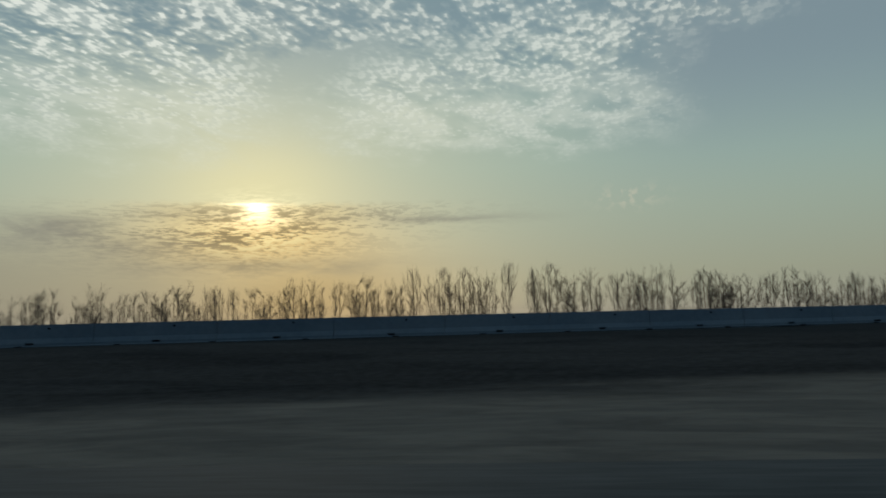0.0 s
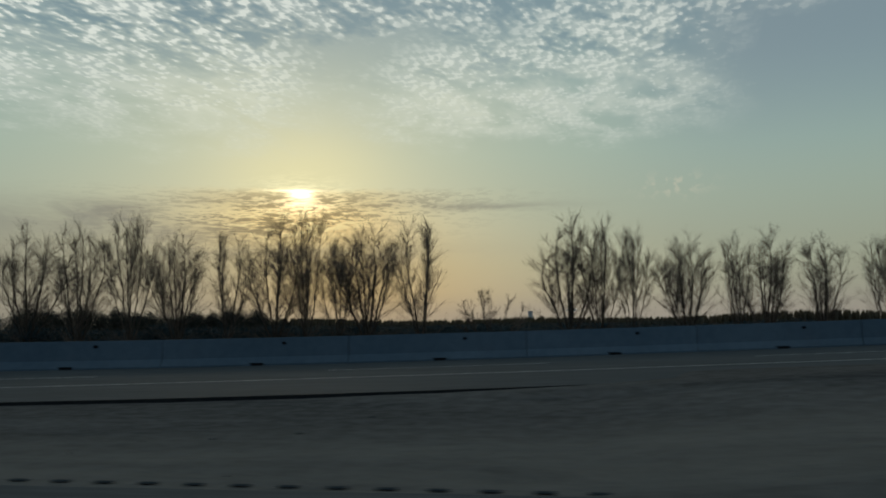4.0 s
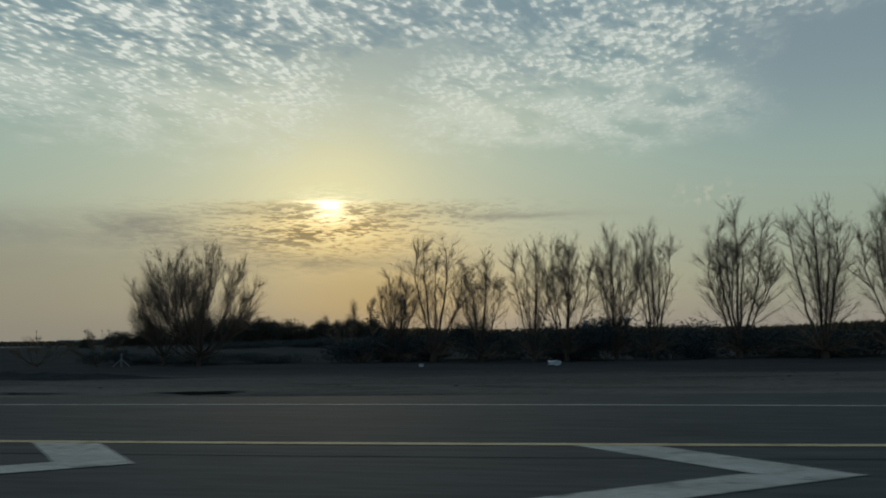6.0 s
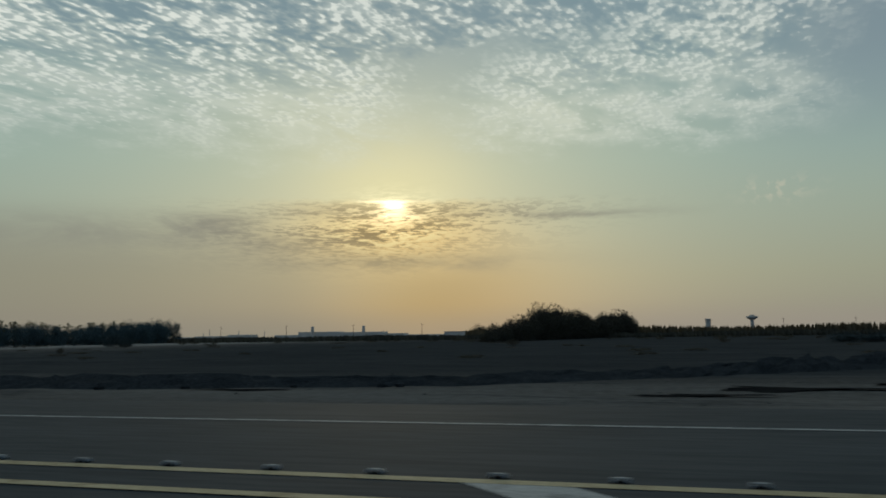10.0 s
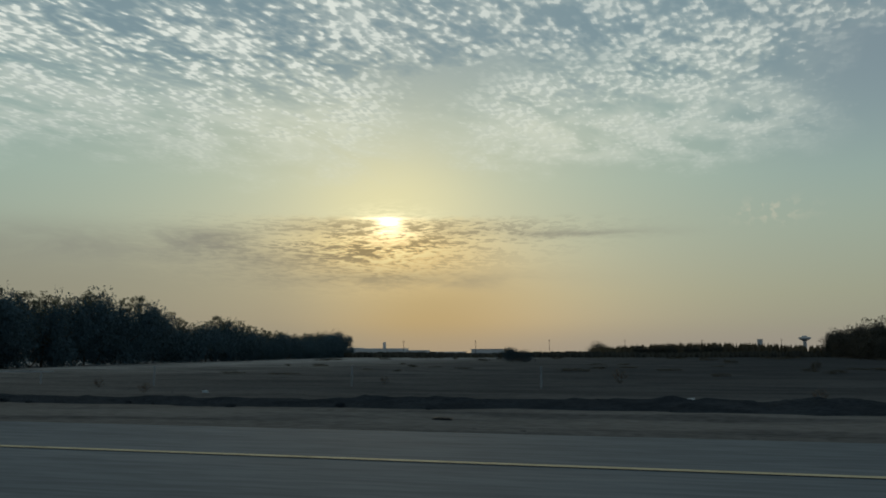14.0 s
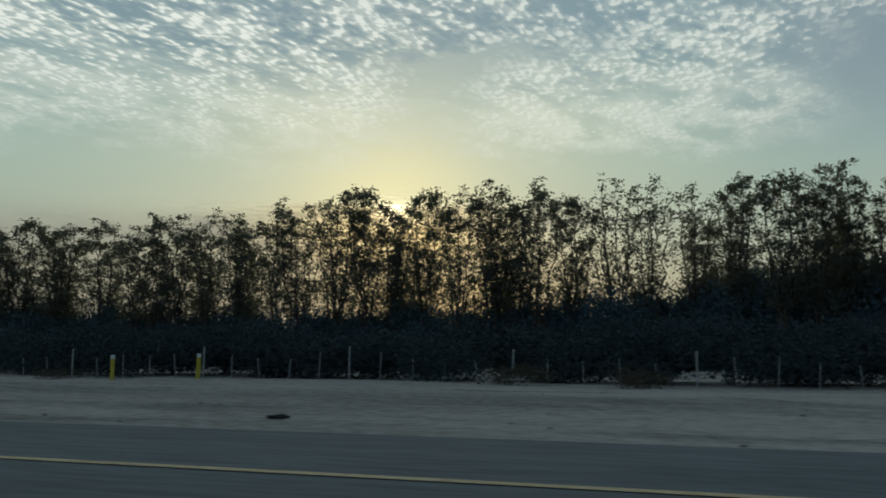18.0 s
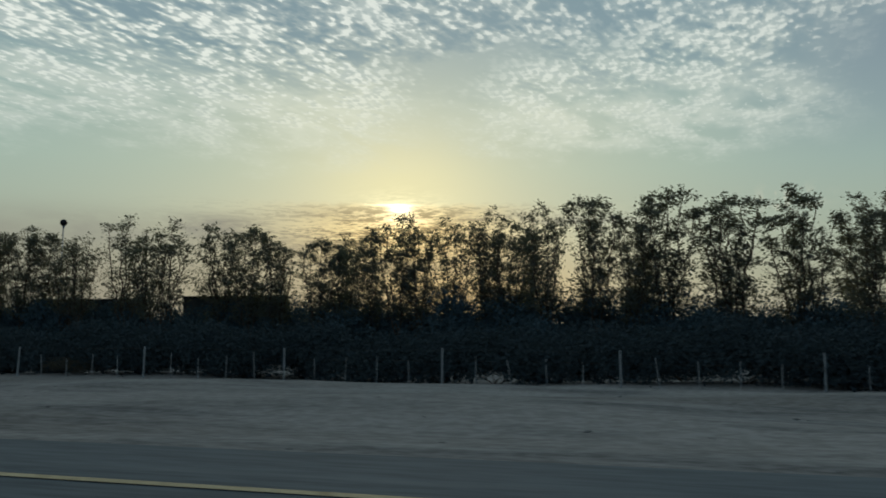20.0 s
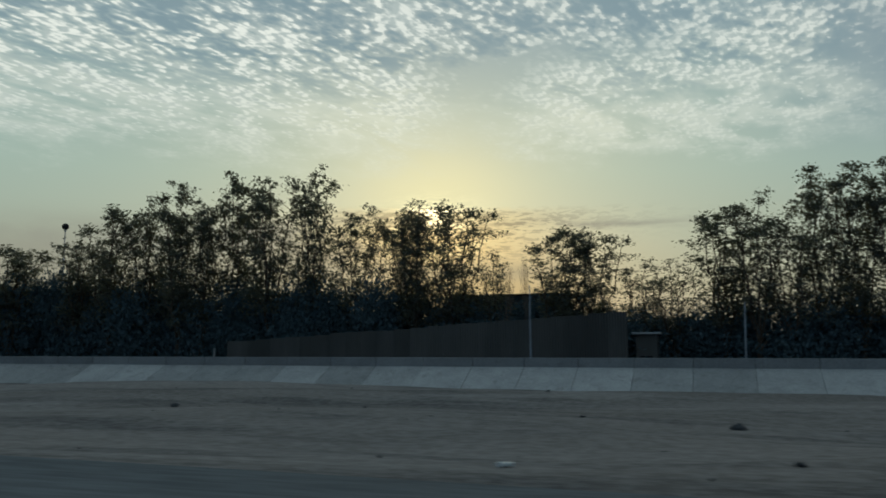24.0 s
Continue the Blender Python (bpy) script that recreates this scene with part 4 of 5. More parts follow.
far_tops = curve([(-100, 8.1), (-92, 7.8), (-87, 8.5), (-79, 7.8), (-69, 8.2), (-58, 8.2), (-50, 8.2), (-41, 8.7), (-34, 8.6), (-23, 9.1), (-15, 9.4), (-8, 10.4), (-3, 10.6), (3, 10.0), (13, 9.8), (25, 9.5), (40, 8.4), (80, 8.2)])
n = 0
x = 75.0
while x > -86:
    y = row_y(x) + random.uniform(-1.5, 1.5)
    rise = (float(far_tops(x)) - float(ground_z(x, y))) / 10.0
    plant(FAR_BARE, n * 3 + n // 4, x, y, random.uniform(0.9, 1.04) * rise, random.uniform(0.85, 1.1))
    n += 1
    x -= random.uniform(1.3, 2.3) if n % 5 else 3.0
# the nearer trees: place along the row, top, half width
for x, top, w in ((-84.3, 7.7, 1.4), (-89.1, 8.1, 1.6), (-92.8, 8.0, 1.6), (-97, 8.1, 1.8), (-101.2, 8.7, 1.9), (-103.4, 8.4, 1.1), (-106.8, 8.8, 2.0), (-111, 9.4, 1.3), (-113.4, 10.1, 1.5), (-115.7, 10.4, 2.6),
                  (-127.4, 10.6, 2.4), (-131.9, 10.7, 2.9), (-134.4, 9.4, 1.6), (-137.2, 11.8, 1.5), (-139.8, 11.5, 2.6), (-144.6, 10.4, 2.1), (-148.4, 10.5, 2.2), (-152.8, 12.1, 2.4)):
    plant(BARE, n, x, 48.0 + random.uniform(-0.6, 0.6), (top + 0.75) / 10.0, (w + 0.75) / 2.0)
    n += 1
for x, top, w in ((-157.7, 11.2, 2.7), (-163.3, 11.6, 2.6), (-169.5, 10.2, 1.7), (-172.2, 10.4, 1.4), (-175.9, 9.6, 2.3), (-178.4, 9.3, 1.4), (-182.4, 8.5, 1.6), (-186.4, 9.9, 2.7), (-189.2, 7.4, 1.5)):
    plant(BARE, n, x, 48.0 + random.uniform(-0.6, 0.6), (top + 0.75) / 10.0, (w + 0.75) / 2.0)
    n += 1
plant(ROUND, 0, -204.5, 44.2, 1.05, 0.86, turn=40)
plant(ROUND, 1, -207.8, 44.6, 0.98, 0.82, turn=100)
plant(THORN, 0, -192.0, 47.0, 1.0, 1.0, turn=10)
plant(THORN, 0, -122.0, 48.5, 0.95, 1.0)
plant(THORN, 0, -214.5, 45.5, 0.6, 0.8, label="low leafless thorn tree beside the lone round tree")
for i, (x, y, s) in enumerate(((-110, 53, 0.5), (-120, 52, 0.6), (-128, 52, 0.62), (-134, 51.5, 0.7), (-141, 52, 0.72), (-147, 51, 0.75), (-153, 52, 0.75), (-158, 51, 0.7), (-163, 52, 0.75), (-168, 51, 0.95), (-173, 50.5, 1.05), (-177, 51, 0.95),
                               (-183, 50.5, 0.95), (-188.5, 50, 0.85), (-192.5, 49.5, 0.6), (-201.5, 50, 0.3), (-206.5, 49.6, 0.3), (-210.5, 49.2, 0.3), (-216, 50, 0.4))):
    plant(HEDGE, i, x, y, s * 1.05, 0.95 if x > -215 else 0.6)
plant(THORN, 0, -220.5, 46.0, 0.5, 0.8, label="low leafless thorn bush reaching over the sand")
# a low dark hedge across the field behind the row
for i in range(26):
    plant(HEDGE, i, -70 - 7.4 * i, 150 + 0.2 * i + random.uniform(-4, 4), random.uniform(0.5, 0.8), 1.6, label="dark low hedge across the field behind the bare trees")

# distant grove, one behind the other
grove = curve([(215, 0.35), (232, 0.42), (255, 0.85), (285, 1.28), (330, 1.2), (380, 1.15), (430, 1.3), (467, 1.5), (480, 1.45)])
for i in range(26):
    t = i / 25
    s = float(grove(222 + 245 * t)) * random.uniform(0.95, 1.15)
    plant(GROVE, i, -343 + 26 * t + random.uniform(-3, 3), 222 + 245 * t, s * 0.92, min(s, 0.9) * 0.8)
for i, (x, y, s) in enumerate(((-466, 725, 1.9), (-428, 650, 1.45), (-417, 655, 1.3), (-404, 650, 1.35), (-388, 655, 1.3), (-372, 660, 1.35), (-440, 690, 0.9), (-456, 700, 0.85))):
    plant(GROVE, i, x, y, s * 0.6, s * 0.6)

# the plantation: a front row behind the fence, a second row, and the flank that runs back from its corner
def plantation(rows, kinds, depth=53.0):
    """Trees of the front row: place along the road, height of the top, half width."""
    for i, (x, top, w) in enumerate(rows):
        y = depth + random.uniform(-1.0, 1.0)
        plant(kinds, i * 3 + i // 4, x, y, (top - float(ground_z(x, y))) / 14.0, (w + 0.45) / 2.0)


plantation([(-483.9, 6.4, 1.7), (-485.4, 7.2, 1.8), (-487.2, 11.0, 1.8), (-490.1, 13.6, 1.8), (-492.2, 14.2, 1.9), (-494.1, 13.3, 1.6), (-496.2, 14.2, 1.9), (-498.5, 13.9, 1.6), (-500.5, 14.5, 1.7), (-503.1, 13.5, 1.9), (-505.7, 11.3, 1.4),
            (-507.3, 14.0, 1.5), (-509.4, 13.4, 1.5), (-512, 13.1, 1.8), (-514.6, 13.5, 1.5), (-526.2, 12.4, 1.6), (-528.7, 13.8, 2.0), (-533, 13.8, 2.2), (-535.3, 13.2, 1.8)], LEAFY)
plantation([(-538, 13.3, 1.7), (-540.6, 12.4, 1.5), (-542.8, 13.7, 1.8), (-545.4, 13.4, 1.7), (-548.3, 12.2, 1.8), (-550.6, 13.3, 1.8), (-554.5, 12.0, 2.0), (-557.4, 12.5, 1.8), (-560, 11.8, 1.9), (-562.2, 12.2, 1.7), (-564.4, 11.3, 1.5), (-568.7, 12.2, 2.1),
            (-573.4, 12.0, 2.3), (-577.8, 12.5, 2.2), (-579.6, 10.8, 1.4), (-582.7, 12.1, 2.0), (-586, 11.8, 1.6), (-588.9, 10.2, 1.8), (-591.2, 11.7, 1.7), (-594.1, 10.8, 1.6), (-596.3, 10.2, 1.3), (-598, 11.1, 1.7), (-600.5, 10.4, 0.9), (-602.4, 8.7, 1.6),
            (-604.7, 9.4, 1.5), (-608.4, 9.7, 1.5), (-611.4, 10.7, 1.6), (-614.2, 11.2, 1.7)], LEAFY)
plantation([(-632.2, 11.0, 1.7), (-635, 11.6, 1.4), (-637.9, 10.9, 1.4), (-640.2, 11.4, 1.8), (-643.6, 14.1, 1.6), (-645.6, 13.7, 1.6), (-647.4, 14.3, 1.4), (-649.2, 13.8, 1.7), (-651.8, 15.4, 1.8), (-653.8, 15.4, 2.0), (-656.3, 15.1, 1.9), (-658.4, 15.7, 1.9),
            (-661, 15.9, 2.1), (-663.6, 15.2, 2.0), (-666.6, 13.2, 1.6), (-672.6, 13.8, 2.2), (-674.8, 13.4, 1.8), (-677, 13.8, 2.1), (-679.4, 11.6, 1.7), (-682, 14.2, 1.9), (-685, 13.5, 1.8), (-687, 13.0, 1.8)], LEAFY)
plantation([(-693.6, 10.8, 2.3), (-702.4, 9.7, 1.7), (-704.8, 9.7, 1.9), (-713.2, 12.5, 2.3), (-716, 12.5, 1.5), (-717.6, 12.8, 1.8), (-720.8, 12.7, 2.1), (-725.6, 16.3, 2.4), (-729.2, 15.4, 2.3), (-733.6, 16.3, 2.5),
            (-736, 14.0, 1.8), (-738.4, 15.7, 2.2), (-742, 13.8, 2.3), (-746, 13.8, 2.3), (-750, 11.4, 2.4), (-757.5, 10.6, 3.0), (-763, 12.0, 2.5), (-769, 12.8, 2.5), (-776, 12.2, 2.5)], LEAFY)
plantation([(-517.8, 13.0, 2.0), (-520.6, 13.2, 1.7), (-523.2, 13.9, 2.0), (-530.8, 13.2, 1.8), (-618.8, 11.5, 2.3), (-621.6, 11.4, 1.7), (-624, 12.4, 2.0), (-627.8, 10.6, 1.8), (-629.5, 10.3, 1.4), (-669.8, 10.9, 1.7), (-667.8, 10.4, 1.6),
            (-689.4, 10.6, 1.7), (-691.3, 11.8, 1.9), (-697, 7.4, 1.5), (-699, 7.4, 1.6), (-709.6, 8.3, 1.3)], SPARSE)
# a looser second row behind
for i in range(34):
    x = -500 - 8.1 * i + random.uniform(-1.5, 1.5)
    if x > -612 and i % 3:
        plant(LEAFY, i * 5 + 2, x, 60.0 + random.uniform(-2, 2), random.uniform(0.72, 0.84), 1.0)
# a thin stand of leafless reeds and saplings between the evergreens
for x, y, h, w in ((-708, 50, 0.86, 0.35), (-706.9, 50.5, 0.95, 0.3), (-670.6, 50, 1.1, 0.35), (-668.8, 50.5, 1.0, 0.3), (-667.4, 50, 1.2, 0.3)):
    plant(FAR_BARE, 2, x, y, h, w, label="slim leafless sapling among the evergreens")
# the undergrowth, a dark wall of leaves whose top rises and falls
brush_top = curve([(-800, 8.0), (-758, 8.4), (-744, 7.0), (-730, 6.5), (-719, 6.2), (-708, 4.6), (-697, 3.4), (-692, 5.0), (-681, 4.2), (-671, 2.6), (-665, 6.2), (-662, 6.4), (-657, 3.2), (-648, 6.2), (-641, 3.9), (-632, 5.6), (-621, 3.5), (-611, 5.0),
                   (-602, 3.5), (-596, 4.1), (-590, 5.6), (-577, 4.3), (-553, 4.0), (-533, 4.2), (-520, 5.3), (-510, 6.3), (-503, 7.6), (-490, 8.0)])
x, i = -491.0, 0
while x > -800:
    tall = (float(brush_top(x)) - float(ground_z(x, 55.5)) + 0.4) * random.uniform(1.08, 1.26)
    plant(THICKET, i * 3, x, 55.5 + random.uniform(-0.8, 0.8), tall / 6.6, 0.95, sink=0.4)
    x -= 2.9
    i += 1
x, i = -487.5, 0
while x > -626:
    plant(HEDGE, i, x, 31.0 + random.uniform(-0.7, 0.9), random.uniform(0.8, 1.0), 0.85, label="low dark shrub behind the wire fence")
    x -= random.uniform(2.4, 3.2)
    i += 1
# a dense dark stand at the corner of the plantation
for i, (x, y, h) in enumerate(((-486.6, 52, 1.0), (-489.2, 52.5, 1.5), (-492.2, 53.0, 1.75), (-495.5, 53.5, 1.8), (-498.5, 54.0, 1.7), (-485.5, 55.5, 0.7), (-502, 54.5, 1.4))):
    plant(THICKET, i, x, y, h * 1.05, 0.75, label="tall dark dense thicket at the corner of the plantation")
flank = curve([(40, 9.5), (60, 9.5), (92, 10.2), (104, 10.4), (113, 12.4), (130, 12.7), (145, 10.5), (160, 8.0), (172, 8.8), (185, 11.0), (202, 10), (231, 8.4), (280, 8), (320, 9.5), (355, 11.5), (420, 12)])
for i in range(40):
    t = i / 39
    y = 60 + (402 - 60) * t ** 1.3
    x = -489 - 87 * (y - 50) / 352
    tall = float(flank(y))
    plant(THICKET, i, x - 2, y, tall * random.uniform(1.0, 1.3) / 6.6, 1.4)
    if i < 34:
        plant(LEAFY, i, x - 2.5, y + 3, (tall + random.uniform(0.8, 2.4)) / 14.0, 1.05)

# ---------------------------------------------------------------- distance
tower = thing("water_tower", "concrete mushroom-shaped water tower far off, coloured pale for haze", "water tower")
part("shaft", rodded((0, 0, -2), (0, 0, 28), 4.2, 3.4, 14), HAZED_WALL, tower)
bm = bmesh.new()
rod(bm, (0, 0, 26), (0, 0, 31), 3.6, 12.5, 20), rod(bm, (0, 0, 31), (0, 0, 34), 12.5, 12.0, 20), rod(bm, (0, 0, 34), (0, 0, 37), 6.0, 5.2, 16)
part("tank", bm, HAZED_WALL, tower)
tower.matrix_world = pose(-134, 1828, 0)
t2 = thing("silo_tower", "plain round concrete tower far off", "tower")
part("shaft", rodded((0, 0, -2), (0, 0, 27), 5.6, 5.4, 14), HAZED_WALL, t2)
part("cap", rodded((0, 0, 27.2), (0, 0, 30), 6.4, 6.2, 14), HAZED_WALL, t2)
t2.matrix_world = pose(-225, 1800, 0)
town = thing("distant_works", "low grey industrial buildings with two towers on the horizon", "building")
for i, (x0, x1, h) in enumerate(((-1900, -1790, 9), (-1790, -1610, 17), (-1610, -1420, 15), (-1420, -1330, 10), (-1330, -1180, 6), (-2280, -2120, 9), (-2120, -2010, 12), (-2480, -2300, 7))):
    part("hall", boxed(x0, x1, 3000, 3060, -2, h * 1.45, 0.8), HAZED_WALL, town)
for x in (-1721, -1497):
    part("chimney_tower", rodded((x, 2990, 0), (x, 2990, 46), 6.5, 6.0, 12), HAZED_WALL, town)
for x, h in ((-1412, 26), (-1398, 24), (-1940, 30), (-2060, 34), (-2200, 40), (-2230, 28)):
    part("mast", rodded((x, 2990, 0), (x, 2990, h), 1.6, 1.0, 6), HAZED_WALL, town)
hall = thing("warehouse", "long flat-roofed warehouse on the horizon, coloured pale for haze", "building")
part("wall", boxed(-1047, -940, 2600, 2640, -2, 15, 0.5), HAZED_WALL, hall)
part("roof", boxed(-1049, -938, 2598, 2642, 15.02, 16.2, 0.2), HAZED_WALL, hall)

# poles of a line across the plain
utility = thing("utility_pole", "thin dark utility pole on the plain", "pole", "utility poles")
part("pole", rodded((0, 0, -0.5), (0, 0, 13), 0.22, 0.14, 8), BARK, utility)
part("crossarm", boxed(-1.1, 1.1, -0.09, 0.09, 12.0, 12.2), BARK, utility)
utility.matrix_world = pose(-560, 640, -0.8)
for i, x in enumerate((-500, -440, -380, -320, -262, -205, -150, -620, -680)):
    copy_thing(utility, pose(x, 640 + 0.15 * (x + 560), -0.8, 0, 0, random.uniform(-10, 10)))

# far woods: countless thin crowns in one strip
rng = random.Random(5)
vs, fs = [], []
for i in range(5200):
    x = rng.uniform(-470, 900)
    y = 690 + rng.uniform(-18, 18)
    h = (6.4 + 2.6 * math.sin(x * 0.021) * math.sin(x * 0.0063 + 1) + rng.uniform(-1.4, 1.8))
    w = rng.uniform(0.5, 1.5)
    k = len(vs)
    vs += [(x - w, y, -1.2), (x + w, y, -1.2), (x + w * 0.9, y + 0.8, h * 0.6), (x + w * 0.15, y, h), (x - w * 0.8, y - 0.6, h * 0.55)]
    fs += [(k, k + 1, k + 2, k + 3, k + 4)]
woods = part("far_woods", pydata("far_woods", vs, fs, DRY_LEAF), DRY_LEAF)
tagged(woods, "long line of brown leafless woods on the horizon", "woods", kind="stuff")

# low dark scrub line at the far side of the plain
vs, fs = [], []
for i in range(3600):
    x = rng.uniform(-800, -60)
    y = 430 + rng.uniform(-40, 40)
    h = 1.1 + 0.9 * abs(math.sin(x * 0.031)) + rng.uniform(-0.4, 0.7)
    w = rng.uniform(0.5, 1.6)
    k = len(vs)
    vs += [(x - w, y, -1.2), (x + w, y, -1.2), (x + w * 0.8, y + 0.8, h * 0.5), (x + w * 0.1, y, h), (x - w * 0.8, y - 0.6, h * 0.5)]
    fs += [(k, k + 1, k + 2, k + 3, k + 4)]
far_scrub = part("far_scrub", pydata("far_scrub", vs, fs, GREY_LEAF), GREY_LEAF)
tagged(far_scrub, "low dark scrub along the far side of the plain", "scrub", kind="stuff")

# low dark scrub over the plain
for i in range(46):
    x, y = random.uniform(-470, -235), random.uniform(56, 135)
    plant(SCRUB, i, x, y, random.uniform(0.2, 0.4), random.uniform(0.4, 1.1))
for i in range(90):
    x, y = random.uniform(-660, -240), random.uniform(140, 420)
    if x < -480 - 86 * (y - 50) / 352 + 12:
        continue
    plant(SCRUB, i, x, y, random.uniform(0.5, 1.0), random.uniform(0.8, 2.2))
plant(SCRUB, 0, -386.5, 99, 1.15, 0.4, label="upright dark bush alone on the plain")
plant(HEDGE, 0, -440, 180, 1.1, 1.0, label="round dark shrub far out on the plain")
for i, (x, y, h, w) in enumerate(((-407, 47, 1.0, 0.8), (-423, 44, 0.6, 0.5), (-452, 34, 0.75, 0.8), (-462, 33, 0.6, 0.6), (-459, 27, 0.5, 0.6), (-437, 32, 0.6, 0.5),
                                  (-474, 30, 0.7, 0.8), (-468, 44, 0.5, 1.0), (-428, 24, 0.5, 0.5), (-398, 25, 0.5, 0.5), (-520.6, 26.4, 1.6, 0.9), (-525.6, 26.3, 1.7, 1.0), (-549, 26.6, 1.1, 0.8),
                                  (-618.4, 27.8, 3.0, 1.1), (-626, 28, 2.2, 0.7), (-607, 28, 1.6, 0.8), (-642, 46.5, 1.8, 0.9))):
    plant(DRY if x > -500 else SCRUB, i, x, y, h * (1.0 if x > -500 else 0.5), w * (1.3 if x > -500 else 1.0), label="dry brown scrub bush beside the fence" if x < -500 else "dry scrub bush on the sandy verge")

# ---------------------------------------------------------------- rubble ridge along the verge


ridge_y = curve([(-490, 15), (-430, 14.6), (-400, 15), (-382, 17), (-368, 19.5), (-345, 15), (-320, 11.8), (-308, 11), (-300, 12.2), (-294, 15.5), (-290, 21), (-283, 30), (-276, 39), (-266, 46), (-256, 47), (-250, 44), (-240, 36), (-228, 26), (-212, 21), (-180, 19)])


ridge = thing("rubble_ridge", "low dark ridge of piled rubble along the sandy verge", "ridge")
rng = random.Random(8)
vs, fs = [], []
cols = 11
xs = np.arange(-188, -487, -0.55)
bump_a, bump_b = [rng.random() for _ in range(900)], [rng.random() for _ in range(900)]
for i, x in enumerate(xs):
    side = float(ridge_y(x))
    hgt = 0.28 + 0.35 * float(smooth(24, 40, side)) + 0.25 * bump_a[int(i / 9)] * bump_b[int(i / 23)] + 0.14 * bump_b[int(i / 3)]
    hgt *= float(smooth(-487, -478, x)) * float(smooth(-188, -205, x)) * (0.75 + 0.25 * float(smooth(-380, -340, x))) * (0.45 + 0.55 * float(smooth(-445, -400, x)))
    for j in range(cols):
        u = j / (cols - 1) * 2 - 1
        yy = side + u * (1.9 + 1.2 * bump_a[int(i / 14)])
        vs.append((x + rng.uniform(-0.2, 0.2), yy, float(ground_z(x, yy)) - 0.06 + hgt * max(0.0, math.cos(u * 1.57)) ** 0.7 * rng.uniform(0.6, 1.3)))
for i in range(len(xs) - 1):
    for j in range(cols - 1):
        k = i * cols + j
        fs.append((k, k + 1, k + cols + 1, k + cols))
part("bank", pydata("bank", vs, [f[::-1] for f in fs], RUBBLE), RUBBLE, ridge)


def stone_mesh(seed, mat):
    bm = bmesh.new()
    rng = random.Random(seed)
    got = bmesh.ops.create_icosphere(bm, subdivisions=1, radius=0.5)
    for v in got["verts"]:
        v.co *= rng.uniform(0.7, 1.25)
        v.co.z *= 0.7
    data = bpy.data.meshes.new("stone")
    bm.to_mesh(data)
    bm.free()
    data.materials.append(mat)
    return data


STONES = [stone_mesh(s, RUBBLE) for s in range(5)]
for k in range(260):
    x = -292 - 190 * random.random()
    yy = float(ridge_y(x)) - random.uniform(0.0, 2.6)
    s = random.uniform(0.1, 0.38)
    part("stone", STONES[k % 5], None, ridge, m=pose(x, yy, float(ground_z(x, yy)) + 0.12 * s + (0.12 if x > -400 else 0.02) * max(0, 1 - abs(yy - float(ridge_y(x))) / 1.9), 0, 0, random.uniform(0, 360)) @ Matrix.Diagonal((s * 1.3, s, s, 1)))


def mound(name, label, x, y, w, d, h, mat, seed):
    """A tipped heap of earth."""
    rng = random.Random(seed)
    vs, fs = [], []
    n, m_ = 28, 14
    z0 = float(ground_z(x, y))
    for i in range(m_):
        for j in range(n):
            r = i / (m_ - 1)
            a = 2 * math.pi * j / n
            hh = h * (0.5 + 0.5 * math.cos(math.pi * r ** 1.45)) * (1 + 0.2 * math.sin(3 * a + seed)) + (rng.uniform(-0.05, 0.05) * h if 0 < i < m_ - 1 else 0)
            px_, py_ = w / 2 * r * math.cos(a) * (1 + 0.12 * math.sin(2 * a + seed)), d / 2 * r * math.sin(a)
            vs.append((x + px_, y + py_, (z0 + hh if i < m_ - 1 else float(ground_z(x + px_, y + py_)) - 0.12)))
    for i in range(m_ - 1):
        for j in range(n):
            a, b = i * n + j, i * n + (j + 1) % n
            fs.append((a, a + n, b + n, b))
    ob = part(name, pydata(name, vs, fs, mat), mat)
    shade_smooth(ob)
    return tagged(ob, label, "mound")


mound("earth_mound", "dark heap of tipped earth on the plain", -366, 52, 10.5, 7, 1.45, RUBBLE, 3)
mound("earth_bank", "long low bank of dark earth behind the fence corner", -468.5, 34.0, 13, 8, 0.85, GRAVEL, 6)
mound("earth_bank", "low bank of dark earth on the plain", -460.5, 35.5, 11, 6, 0.5, GRAVEL, 9)
mound("soil_mound", "grey heap of gravel beside the sloping wall", -645.0, 15.3, 5.0, 4.2, 0.84, GRAVEL, 4)

loose = [part("rock", stone_mesh(40 + k, GRAVEL), None) for k in range(4)]
for k in range(34):
    x = random.uniform(-716, -662) if k < 26 else random.uniform(-645, -600)
    yy = random.choice((random.uniform(3.2, 8), random.uniform(12, 33)))
    size = (0.08 + 0.22 * random.random() ** 2) * (1.3 if yy > 10 else 0.6)
    m = pose(x, yy, float(ground_z(x, yy)) + 0.1 * size, 0, 0, random.uniform(0, 360)) @ Matrix.Diagonal((size * 1.4, size, size * 0.9, 1))
    ob = loose[k] if k < 4 else copy_thing(loose[k % 4], m)
    ob.matrix_world = m
    tagged(ob, "dark lump of rock lying on the sandy verge", "rock", "loose rocks")

# ---------------------------------------------------------------- signs, posts and fences
give_way = thing("give_way_sign", "triangular traffic sign on a steel pole seen from the back", "traffic sign")
part("pole", rodded((0, 0, -0.4), (0, 0, 2.9), 0.045, None, 10), STEEL, give_way)
bm = bmesh.new()
tri = [(-0.52, 0, 2.98), (0.52, 0, 2.98), (0.0, 0, 2.02)]
f0 = [bm.verts.new((x, -0.012, z)) for x, _, z in tri]
f1 = [bm.verts.new((x, 0.012, z)) for x, _, z in tri]
bm.faces.new(f0), bm.faces.new(f1[::-1])
for a in range(3):
    b = (a + 1) % 3
    bm.faces.new((f0[b], f0[a], f1[a], f1[b]))
part("plate", bm, SIGN_BACK, give_way, "grey back of a triangular plate")
